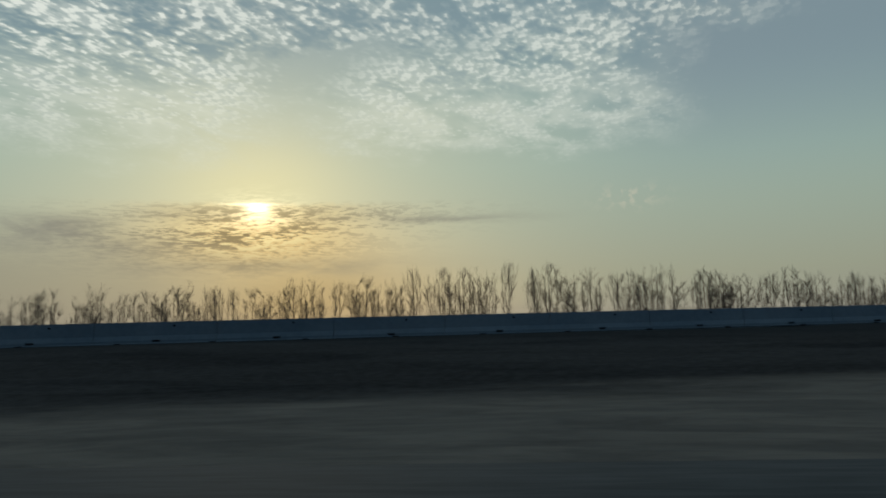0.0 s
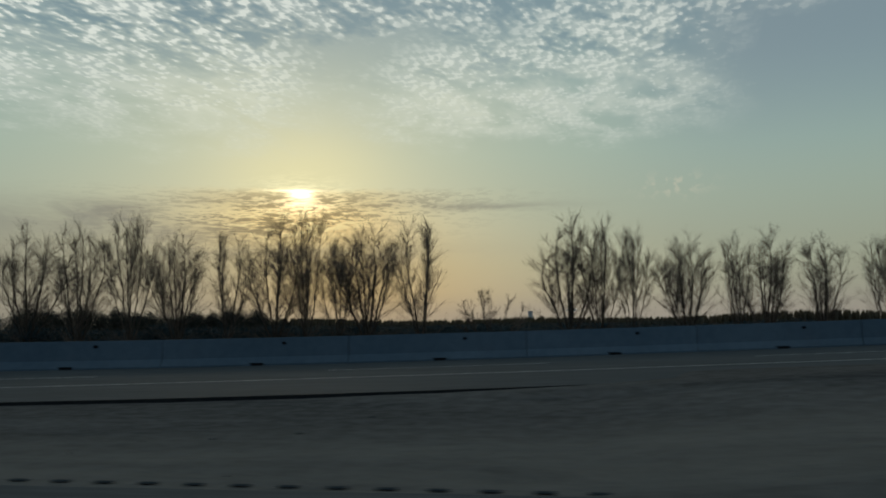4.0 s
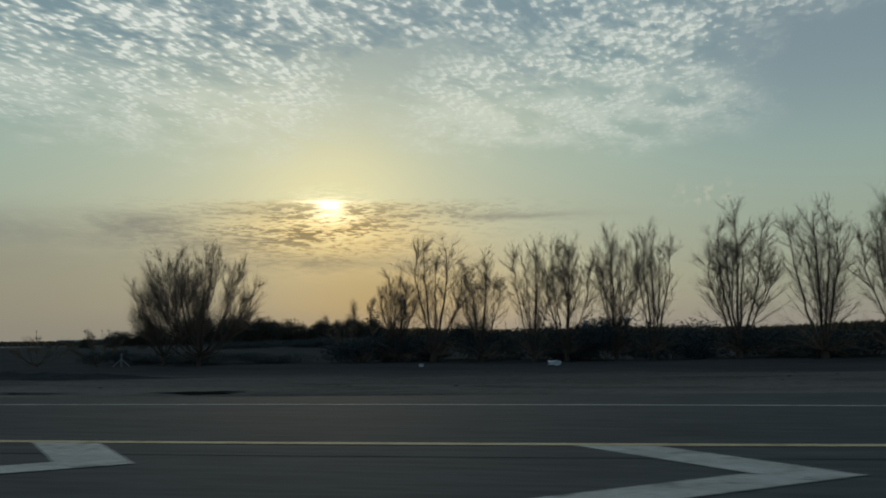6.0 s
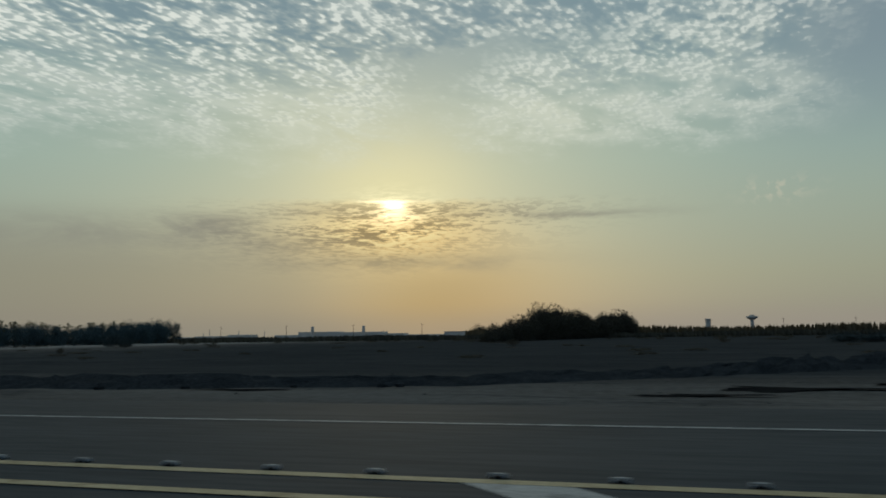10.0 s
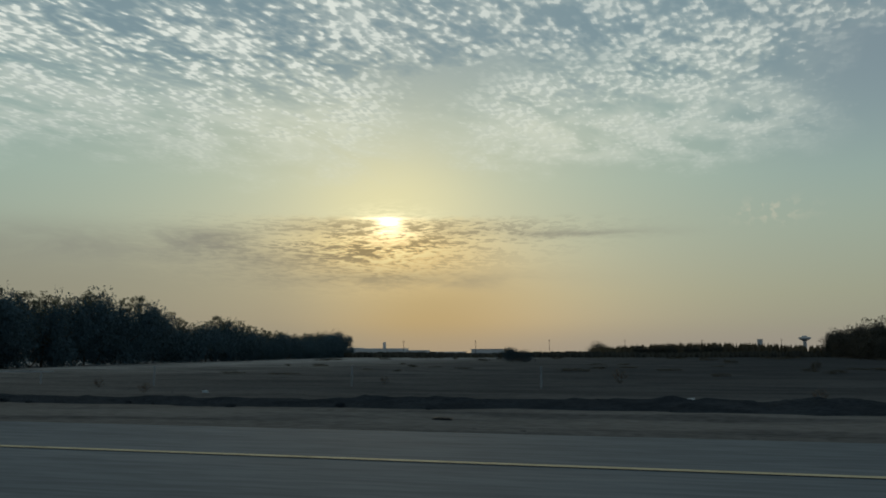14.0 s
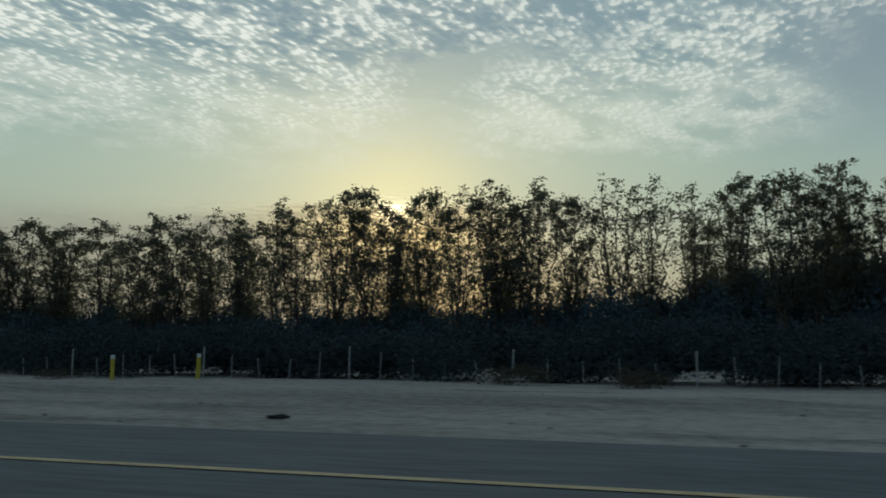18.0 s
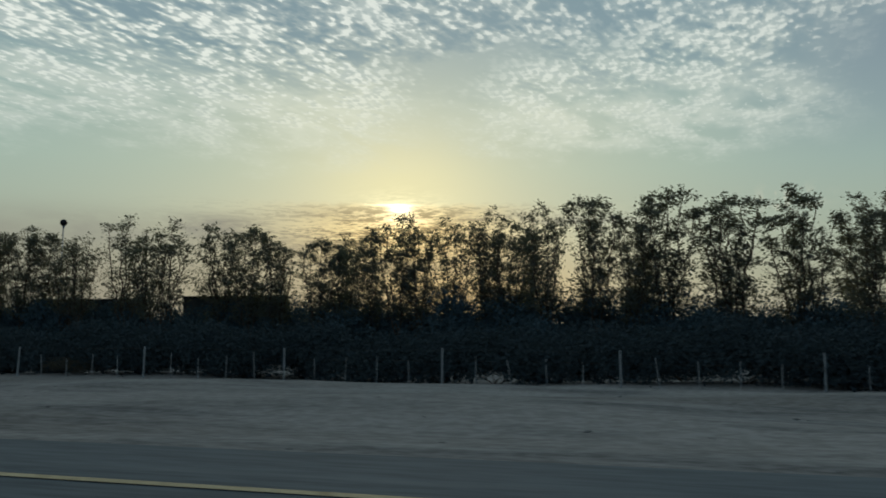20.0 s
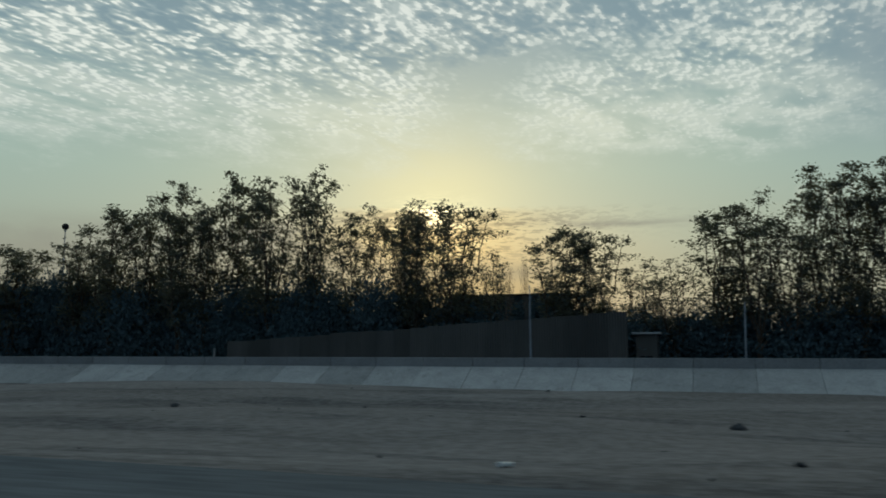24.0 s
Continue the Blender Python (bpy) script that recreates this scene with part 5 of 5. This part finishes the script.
part("bracket", boxed(-0.2, 0.2, -0.05, -0.013, 2.66, 2.72), STEEL, give_way)
part("bracket", boxed(-0.12, 0.12, -0.05, -0.013, 2.36, 2.42), STEEL, give_way)
give_way.matrix_world = pose(-97.9, 4.95, 0.58, 0, -3, 58) @ Matrix.Diagonal((1.45, 1.2, 1.45, 1))

stake = thing("marker_stake", "weathered pale marker stake leaning in the sand", "stake")
part("stake_post", boxed(-0.05, 0.05, -0.02, 0.02, -0.2, 0.62, 0.008), PALE_CONCRETE, stake)
part("marker_cap", boxed(-0.11, 0.06, -0.026, 0.026, 0.56, 0.66, 0.008), WHITE, stake)
stake.matrix_world = pose(-32.8, -6.2, float(ground_z(-32.8, -6.2)) - 0.02, 0, -5, 0) @ Matrix.Diagonal((0.45, 0.45, 0.58, 1))


def fence(label, x0, x1, y, spacing, tall, droppers):
    f = thing("wire_fence", label, "fence")
    x = x0
    post = None
    while x > x1:
        z = float(ground_z(x, y))
        if post is None:
            post = part("post", rodded((0, 0, -0.3), (0, 0, tall), 0.042, 0.038, 8), POST, f, m=pose(x, y, z))
        else:
            part("post", post.data, None, f, m=pose(x, y, z, random.uniform(-2, 2), random.uniform(-2, 2)))
        for k in range(1, droppers):
            xx = x - spacing * k / droppers
            zz = float(ground_z(xx, y))
            part("dropper", rodded((0, 0, -0.1), (0, 0, tall * random.uniform(0.62, 0.86)), 0.018, None, 5), POST, f,
                 m=pose(xx, y + 0.02, zz, random.uniform(-4, 4), random.uniform(-9, 4)))
        for w in (0.45, 0.95, 1.4):
            a = (x, y, z + w)
            b = (x - spacing, y, float(ground_z(x - spacing, y)) + w)
            part("wire", rodded(a, b, 0.0025, None, 3), BARK, f)
        x -= spacing
    return f


fence("wire fence on thin steel posts in front of the plantation", -480.2, -632, 27.0, 7.6, 1.5, 5)

brace = thing("brace_post", "pale strainer post with two slanting struts at the fence corner", "fence post")
part("post", rodded((0, 0, -0.3), (0, 0, 1.38), 0.07, 0.065, 10), POST, brace)
part("strut", rodded((-1.1, 0, -0.1), (0, 0, 0.82), 0.04, None, 8), POST, brace)
part("strut", rodded((1.1, 0, -0.1), (0, 0, 0.82), 0.04, None, 8), POST, brace)
brace.matrix_world = pose(-472.7, 26.0, float(ground_z(-472.7, 26.0)))
copy_thing(brace, pose(-211.5, 44.5, float(ground_z(-211.5, 44.5)), 0, 0, 20) @ Matrix.Diagonal((0.7, 0.7, 0.8, 1)))

bar_ = thing("pipe_rail", "low horizontal pipe rail on two short posts", "rail")
part("pipe", rodded((-3.6, 0, 1.1), (3.6, 0, 1.1), 0.05, None, 8), POST, bar_)
part("post", rodded((-2.4, 0, -0.3), (-2.4, 0, 1.08), 0.05, None, 8), POST, bar_)
part("post", rodded((2.6, 0, -0.3), (2.6, 0, 1.08), 0.05, None, 8), POST, bar_)
bar_.matrix_world = pose(-447.5, 36.0, float(ground_z(-447.5, 36.0))) @ Matrix.Diagonal((1, 0.6, 0.7, 1))
picket = thing("picket_post", "single thin grey post in the sand", "post", "picket posts")
part("post", rodded((0, 0, -0.3), (0, 0, 1.25), 0.04, None, 8), POST, picket)
picket.matrix_world = pose(-411, 38, float(ground_z(-411, 38)))
for x, y in ((-423, 38), (-392, 38), (-380, 40), (-436, 36), (-461, 36), (-226, 40), (-652.5, 44)):
    copy_thing(picket, pose(x, y, float(ground_z(x, y)), random.uniform(-3, 3), random.uniform(-3, 3)))

ypost = thing("marker_post", "short yellow marker post with a pale cap", "post", "yellow marker posts")
part("post", rodded((0, 0, -0.2), (0, 0, 1.0), 0.1, None, 12), YELLOW, ypost)
part("cap", rodded((0, 0, 1.002), (0, 0, 1.18), 0.1, 0.09, 12), WHITE, ypost, "pale cap")
ypost.matrix_world = pose(-545.4, 26.0, float(ground_z(-545.4, 26.0)))
copy_thing(ypost, pose(-540.9, 26.4, float(ground_z(-540.9, 26.4)), 0, 1.5, 40))


def globe_lamp(x, y, top):
    g = thing("globe_lamp", "tall thin lamp post with a dark round head above the trees", "street lamp", "globe lamps")
    z = float(ground_z(x, y))
    part("pole", rodded((0, 0, -0.3), (0, 0, top - z - 0.25), 0.09, 0.05, 8), STEEL, g)
    bm = bmesh.new()
    bmesh.ops.create_uvsphere(bm, u_segments=18, v_segments=12, radius=0.36, matrix=Matrix.Translation((0, 0, top - z)) @ Matrix.Diagonal((1, 1, 0.94, 1)))
    shade_smooth(part("globe", bm, BLACK, g, "dark round head"))
    part("collar", rodded((0, 0, top - z - 0.5), (0, 0, top - z - 0.3), 0.1, 0.13, 10), STEEL, g)
    g.matrix_world = pose(x, y, z)


globe_lamp(-637, 60, 13.1)
globe_lamp(-758.6, 60, 13.8)

# ---------------------------------------------------------------- chamber, blocks, revetment and guardrail
GZ0 = float(ground_z(-613, 17.5))
chamber = thing("concrete_chamber", "low concrete chamber with an overhanging slab lid", "manhole chamber")
part("chamber_wall", boxed(-1.5, 1.5, -1.1, 1.1, -0.4, 0.78, 0.03), RUBBLE, chamber, "dark chamber walls below the slab")
part("slab", boxed(-1.68, 1.68, -1.3, 1.3, 0.784, 1.12, 0.03), PALE_CONCRETE, chamber, "pale concrete slab")
part("hatch", boxed(-0.35, 0.65, -0.5, 0.4, 1.124, 1.2, 0.02), CONCRETE, chamber, "raised hatch frame")
bm = bmesh.new()
prev = Vector((-0.42, -0.3, 1.12))
for i in range(1, 13):
    a = math.pi * max(0, i - 3) / 9
    p = Vector((-0.42 + 0.14 * (1 - math.cos(a)), -0.3, 1.12 + min(i, 3) * 0.1 + 0.14 * math.sin(a)))
    rod(bm, prev, p, 0.07, None, 10)
    prev = p
part("vent_pipe", bm, WHITE, chamber, "pale hooked vent pipe")
chamber.matrix_world = pose(-613.5, 18.3, GZ0 - 0.04, 0, 0, -4) @ Matrix.Diagonal((0.93, 0.93, 1, 1))
wp = thing("white_post", "short white square concrete marker post", "post")
part("post", boxed(-0.16, 0.16, -0.12, 0.12, -0.2, 0.98, 0.025), WHITE, wp)
wp.matrix_world = pose(-612.7, 14.0, float(ground_z(-612.7, 14.0)) - 0.02, 1.5, -1.5, 8)

blk = thing("concrete_block", "pale concrete road block dumped on the sand", "concrete block", "dumped concrete blocks")
bm = boxed(-0.75, 0.75, -0.32, 0.32, 0, 0.78, 0.05)
for v in bm.verts:
    if v.co.z > 0.4:
        v.co.y *= 0.6
part("block", bm, PALE_CONCRETE, blk)
blk.matrix_world = pose(-636.1, 32.4, float(ground_z(-636.1, 32.4)) - 0.03, 0, 4, 70)
copy_thing(blk, pose(-635.5, 34.2, float(ground_z(-635.5, 34.2)) - 0.03, 0, -3, 82))
copy_thing(blk, pose(-634.9, 35.9, float(ground_z(-634.9, 35.9)) - 0.03, 0, 2, 66))
copy_thing(blk, pose(-637.6, 34.8, float(ground_z(-637.6, 34.8)) - 0.3, 12, 8, 130) @ Matrix.Diagonal((0.7, 0.9, 0.8, 1)))

# sloping concrete revetment with a coping wall on top
revetment = thing("sloping_wall", "long sloping wall of pale concrete panels with a coping", "wall")


def panel(x0, x1):
    """One tilted slab between x0 > x1."""
    g = 0.012
    lo = -1.6
    vs = [(x0 - g, 35.6, lo), (x1 + g, 35.6, lo), (x1 + g, 39.0, 0.05), (x0 - g, 39.0, 0.05),
          (x0 - g, 35.75, lo - 0.2), (x1 + g, 35.75, lo - 0.2), (x1 + g, 39.1, -0.15), (x0 - g, 39.1, -0.15)]
    return pydata("panel", vs, [(0, 3, 2, 1), (4, 5, 6, 7), (0, 1, 5, 4), (2, 3, 7, 6), (0, 4, 7, 3), (1, 2, 6, 5)], PALE_CONCRETE)


x = -655.5
while x > -800:
    part("panel", panel(x, x - 3.05), PALE_CONCRETE, revetment)
    part("coping", boxed(x - 3.05 + 0.01, x - 0.01, 39.02, 39.4, -0.3, 0.57, 0.03), COPING, revetment)
    x -= 3.05

rail = thing("guardrail", "galvanised W-beam guardrail on short steel posts", "guardrail")


def beam(x0, x1):
    prof = [(0.0, 0.74), (-0.05, 0.725), (-0.085, 0.68), (-0.085, 0.63), (-0.01, 0.585), (-0.01, 0.555), (-0.085, 0.51), (-0.085, 0.46), (-0.05, 0.415), (0.0, 0.40)]
    vs, fs = [], []
    for i, x in enumerate((x0, x1)):
        for off in (0.0, 0.012):
            for py_, pz in prof:
                vs.append((x, 4.35 + py_ + off, 0.6 - (0.74 - pz) * 1.28))
    k = len(prof)
    for j in range(k - 1):
        fs.append((j, j + 1, 2 * k + j + 1, 2 * k + j))
        fs.append((k + j + 1, k + j, 3 * k + j, 3 * k + j + 1))
    fs.append((0, 2 * k, 3 * k, k)), fs.append((k - 1, 2 * k - 1, 4 * k - 1, 3 * k - 1))
    return pydata("beam", vs, fs, STEEL)


for i in range(6):
    part("beam", beam(-651.2 - 3.7 * i, -651.2 - 3.7 * (i + 1) + 0.004), STEEL, rail)
for i in range(10):
    x = -651.6 - 2.36 * i
    z = float(ground_z(x, 4.5))
    part("rail_post", boxed(-0.1, 0.1, 0.09, 0.22, -0.3, 0.56 - z, 0.01), STEEL, rail, m=pose(x, 4.36, z))
    part("spacer", boxed(-0.06, 0.06, 0.013, 0.088, 0.3, 0.55), STEEL, rail, m=pose(x, 4.35, 0))
hazard = thing("hazard_marker", "yellow and black striped hazard marker at the guardrail end", "traffic sign")
hz = float(ground_z(-650.7, 4.2))
part("pole", rodded((0, 0, -0.3), (0, 0, 2.3 - hz), 0.04, None, 8), STEEL, hazard)
plate = part("plate", boxed(-0.16, 0.16, -0.06, -0.042, 1.28 - hz, 2.32 - hz, 0.004), YELLOW, hazard, "yellow plate")
for i in range(4):
    z0 = 1.34 - hz + 0.26 * i
    vs = [(-0.158, -0.063, z0), (0.158, -0.063, z0 + 0.17), (0.158, -0.063, z0 + 0.29), (-0.158, -0.063, z0 + 0.12)]
    vs = [(a, b, min(c, 2.315 - hz)) for a, b, c in vs]
    vs += [(a, b + 0.002, c) for a, b, c in vs]
    part("stripe", pydata("stripe", vs, [(0, 1, 2, 3), (7, 6, 5, 4)], BLACK), BLACK, plate, "slanting black stripe")
hazard.matrix_world = pose(-650.7, 4.2, hz, 0, 1.5, 20)

# ---------------------------------------------------------------- behind the sloping wall
pole_ = thing("light_pole", "thin grey steel pole behind the sloping wall", "pole", "poles behind the wall")
part("pole", rodded((0, 0, -0.5), (0, 0, 8.2), 0.055, 0.04, 8), STEEL, pole_)
part("foot_plate", boxed(-0.2, 0.2, -0.2, 0.2, -0.05, 0.04), STEEL, pole_)
pole_.matrix_world = pose(-672.6, 42, float(ground_z(-672.6, 42)))
for x in (-680.4, -692.5, -704.6):
    copy_thing(pole_, pose(x, 42, float(ground_z(x, 42)), 0, random.uniform(-1.5, 1.5)) @ Matrix.Diagonal((1, 1, random.uniform(0.6, 0.95), 1)))

screen = thing("sheet_fence", "brown corrugated metal sheet fence with uneven panels", "fence")
for i in range(24):
    x = -699.4 - 1.25 * i
    top = 3.35 - 0.06 * (-699.4 - x) + random.uniform(-0.06, 0.06)
    vs, fs = [], []
    for k in range(15):
        xx = x - 1.24 * k / 14
        yy = 47.0 + (0.03 if k % 2 else -0.03)
        vs += [(xx, yy, -1.7), (xx, yy, top), (xx, yy + 0.012, -1.7), (xx, yy + 0.012, top)]
    for k in range(14):
        a = 4 * k
        fs += [(a, a + 1, a + 5, a + 4), (a + 2, a + 6, a + 7, a + 3), (a + 1, a + 3, a + 7, a + 5)]
    part("sheet", pydata("sheet", vs, fs, SHEET), SHEET, screen)
for i in range(6):
    x = -699.0 - 6.2 * i
    part("rail_post", boxed(-0.05, 0.05, 0.05, 0.13, -2.0, 2.9 - 0.36 * i), POST, screen, m=pose(x - 0.6, 47.0, 0))


def cabin(x0, x1, y0, top, label, wall, roof):
    c = thing("shed", label, "shed")
    z = float(ground_z((x0 + x1) / 2, y0))
    part("wall", boxed(x0, x1, y0, y0 + 2.6, z - 0.2, top - 0.14, 0.02), wall, c)
    part("roof", boxed(x0 - 0.2, x1 + 0.2, y0 - 0.25, y0 + 2.8, top - 0.136, top, 0.03), roof, c, "flat pale roof" if roof is BOARD else "flat dark roof")
    w = (x1 - x0)
    part("door", boxed(x0 + w * 0.2, x0 + w * 0.2 + 0.8, y0 - 0.03, y0 - 0.003, z, z + 1.9), DARK, c, "dark doorway")
    return c


cabin(-699.2, -697.8, 50, 2.12, "small dark hut with a pale flat roof among the trees", SHEET, BOARD)
cabin(-696.6, -692.6, 56, 2.35, "low dark shed with a pale flat roof among the trees", SHEET, BOARD)
cabin(-637.2, -626.2, 57, 5.05, "dark flat-roofed hall hidden behind the thicket", SHEET, BLACK)
cabin(-620.4, -611.0, 57, 5.2, "dark flat-roofed hall hidden behind the thicket", SHEET, BLACK)
cabin(-714.5, -705.2, 57, 5.35, "dark flat-roofed hall behind the sheet fence", SHEET, BLACK)
house = thing("plaster_house", "small pink plaster house far across the plain", "house")
part("wall", boxed(-288, -275, 690, 700, -1, 3.8, 0.05), PINK_WALL, house)
part("parapet", boxed(-288.3, -274.7, 689.7, 700.3, 3.82, 4.6, 0.05), PINK_WALL, house)

# ---------------------------------------------------------------- litter and loose stuff


def litter(name, label, x, y, sx, sy, sz, mat, seed, turn=0.0, tilt=0.0):
    """A crumpled scrap lying on the ground."""
    rng = random.Random(seed)
    bm = boxed(-sx / 2, sx / 2, -sy / 2, sy / 2, 0, sz)
    bmesh.ops.subdivide_edges(bm, edges=bm.edges[:], cuts=2, use_grid_fill=True)
    for v in bm.verts:
        v.co += Vector((rng.gauss(0, sx * 0.04), rng.gauss(0, sy * 0.04), abs(rng.gauss(0, sz * 0.25))))
    ob = part(name, bm, mat, None, m=pose(x, y, max(float(ground_z(x, y)), 0.0 if y < float(asphalt_out(x)) and x < -145 else -9) - 0.005, tilt, 0, turn))
    return tagged(ob, label, "litter", "litter by the road")


litter("paper_cup", "crushed pale paper cup on the shoulder", -101.2, -8.3, 0.15, 0.07, 0.06, BOARD, 1, 20)
litter("paper_bag", "crumpled white paper bag beside the asphalt", -592.9, 2.9, 0.3, 0.2, 0.16, WHITE, 2, 30)
litter("paper_scrap", "flat white scrap of paper on the sand", -637.6, 5.2, 0.46, 0.34, 0.02, WHITE, 3, 10)
litter("paper_scrap", "flat white scrap of paper on the sand", -635.2, 5.0, 0.44, 0.3, 0.02, WHITE, 4, -15)
litter("paper_scrap", "torn white scrap of paper on the sand", -696.2, 4.2, 0.2, 0.12, 0.05, WHITE, 5, 40)
litter("foam_block", "white block of packing foam under the bare trees", -176.2, 38, 0.75, 0.4, 0.25, WHITE, 6, 12)
litter("foam_block", "small white block of packing foam on the sand", -185.0, 38, 0.25, 0.2, 0.16, WHITE, 7, 30)
litter("plastic_bag", "grey plastic bag caught on the verge", -403.0, 19.0, 0.28, 0.2, 0.08, WHITE, 8, 0)
litter("plastic_bag", "pale plastic bag caught on the rubble", -424.0, 23.0, 0.22, 0.18, 0.08, WHITE, 9, 50)
litter("tyre_scrap", "black strip of torn tyre on the verge", -607.5, 12.5, 0.3, 0.22, 0.16, BLACK, 10, 30)
litter("tyre_scrap", "black strip of torn tyre on the verge", -408.5, 8.0, 0.4, 0.15, 0.05, BLACK, 11, 5)
litter("tyre_scrap", "black strip of torn tyre on the verge", -526.0, 6.0, 0.4, 0.12, 0.05, BLACK, 12, -8)
for i, (x, y, l, a, t) in enumerate(((-650.3, 6.0, 2.6, 68, 3), (-647.6, 15.5, 3.2, 35, 2), (-667.6, 8.2, 2.2, -28, 2), (-653.6, 9.5, 1.6, 12, 1))):
    litter("broken_board", "long broken pale board lying behind the guardrail", x, y, l, 0.24, 0.04, BOARD, 20 + i, a, t)

# dark wet patches on the shoulder
for i, (x, y, w, d) in enumerate(((-256.5, 12.0, 3.6, 1.3), (-260.5, 11.8, 1.8, 0.8), (-285.0, 11.5, 4.0, 2.0), (-287.5, 8.3, 3.2, 0.8), (-281.2, 14.0, 2.6, 1.6), (-183.3, 5.4, 2.4, 1.0), (-188.4, 5.6, 2.6, 0.6), (-235.3, 8.5, 2.6, 0.8), (-201.2, 6.2, 3.0, 0.5), (-197.6, 5.0, 2.6, 0.8), (-262.5, 9.5, 2.2, 0.7), (-300, 9, 3.5, 0.7))):
    n_ = 48
    vs = []
    for k in range(n_):
        a = 2 * math.pi * k / n_
        r = 1 + 0.25 * math.sin(3 * a + i) + 0.15 * math.sin(5 * a + 2 * i) + 0.12 * math.sin(9 * a + 3 * i)
        px_, py_ = x + w * 0.5 * r * math.cos(a), y + d * 0.5 * r * math.sin(a)
        vs.append((px_, py_, float(ground_z(px_, py_)) + 0.02))
    ob = part("damp_patch", pydata("damp_patch", vs, [tuple(range(n_))], DARK), DARK)
    tagged(ob, "dark damp patch on the sandy shoulder", "patch", "damp patches", kind="structure")

# clods and pebbles strewn over the verge
rng = random.Random(77)
vs, fs = [], []
for k in range(5200):
    x = rng.uniform(-720, -60)
    lo = -8.8 if x > -128 else float(asphalt_out(x)) + 0.2
    y = lo + (min(16.0, float(wall_line(x)) - lo - 0.5) if x > -107 else 26.0) * rng.random() ** 1.6
    if x > -150 and x <= -107 and y > -3:
        continue
    r = 0.012 + 0.05 * rng.random() ** 3
    z = float(0.0) - 0.01
    base_i = len(vs)
    a = rng.uniform(0, 6.28)
    for q in range(4):
        b = a + q * 1.571
        vs.append((x + r * 1.3 * math.cos(b), y + r * math.sin(b), 0.0))
    vs.append((x + rng.uniform(-r, r) * 0.4, y + rng.uniform(-r, r) * 0.4, r * rng.uniform(0.5, 1.0)))
    fs += [(base_i + q, base_i + (q + 1) % 4, base_i + 4) for q in range(4)]
V_ = np.array(vs)
V_[:, 2] += ground_z(V_[:, 0], V_[:, 1]) - 0.03
pebbles = part("pebbles", pydata("pebbles", V_.tolist(), fs, RUBBLE), RUBBLE)
tagged(pebbles, "dark clods and pebbles strewn over the sandy verge", "pebbles", kind="stuff")
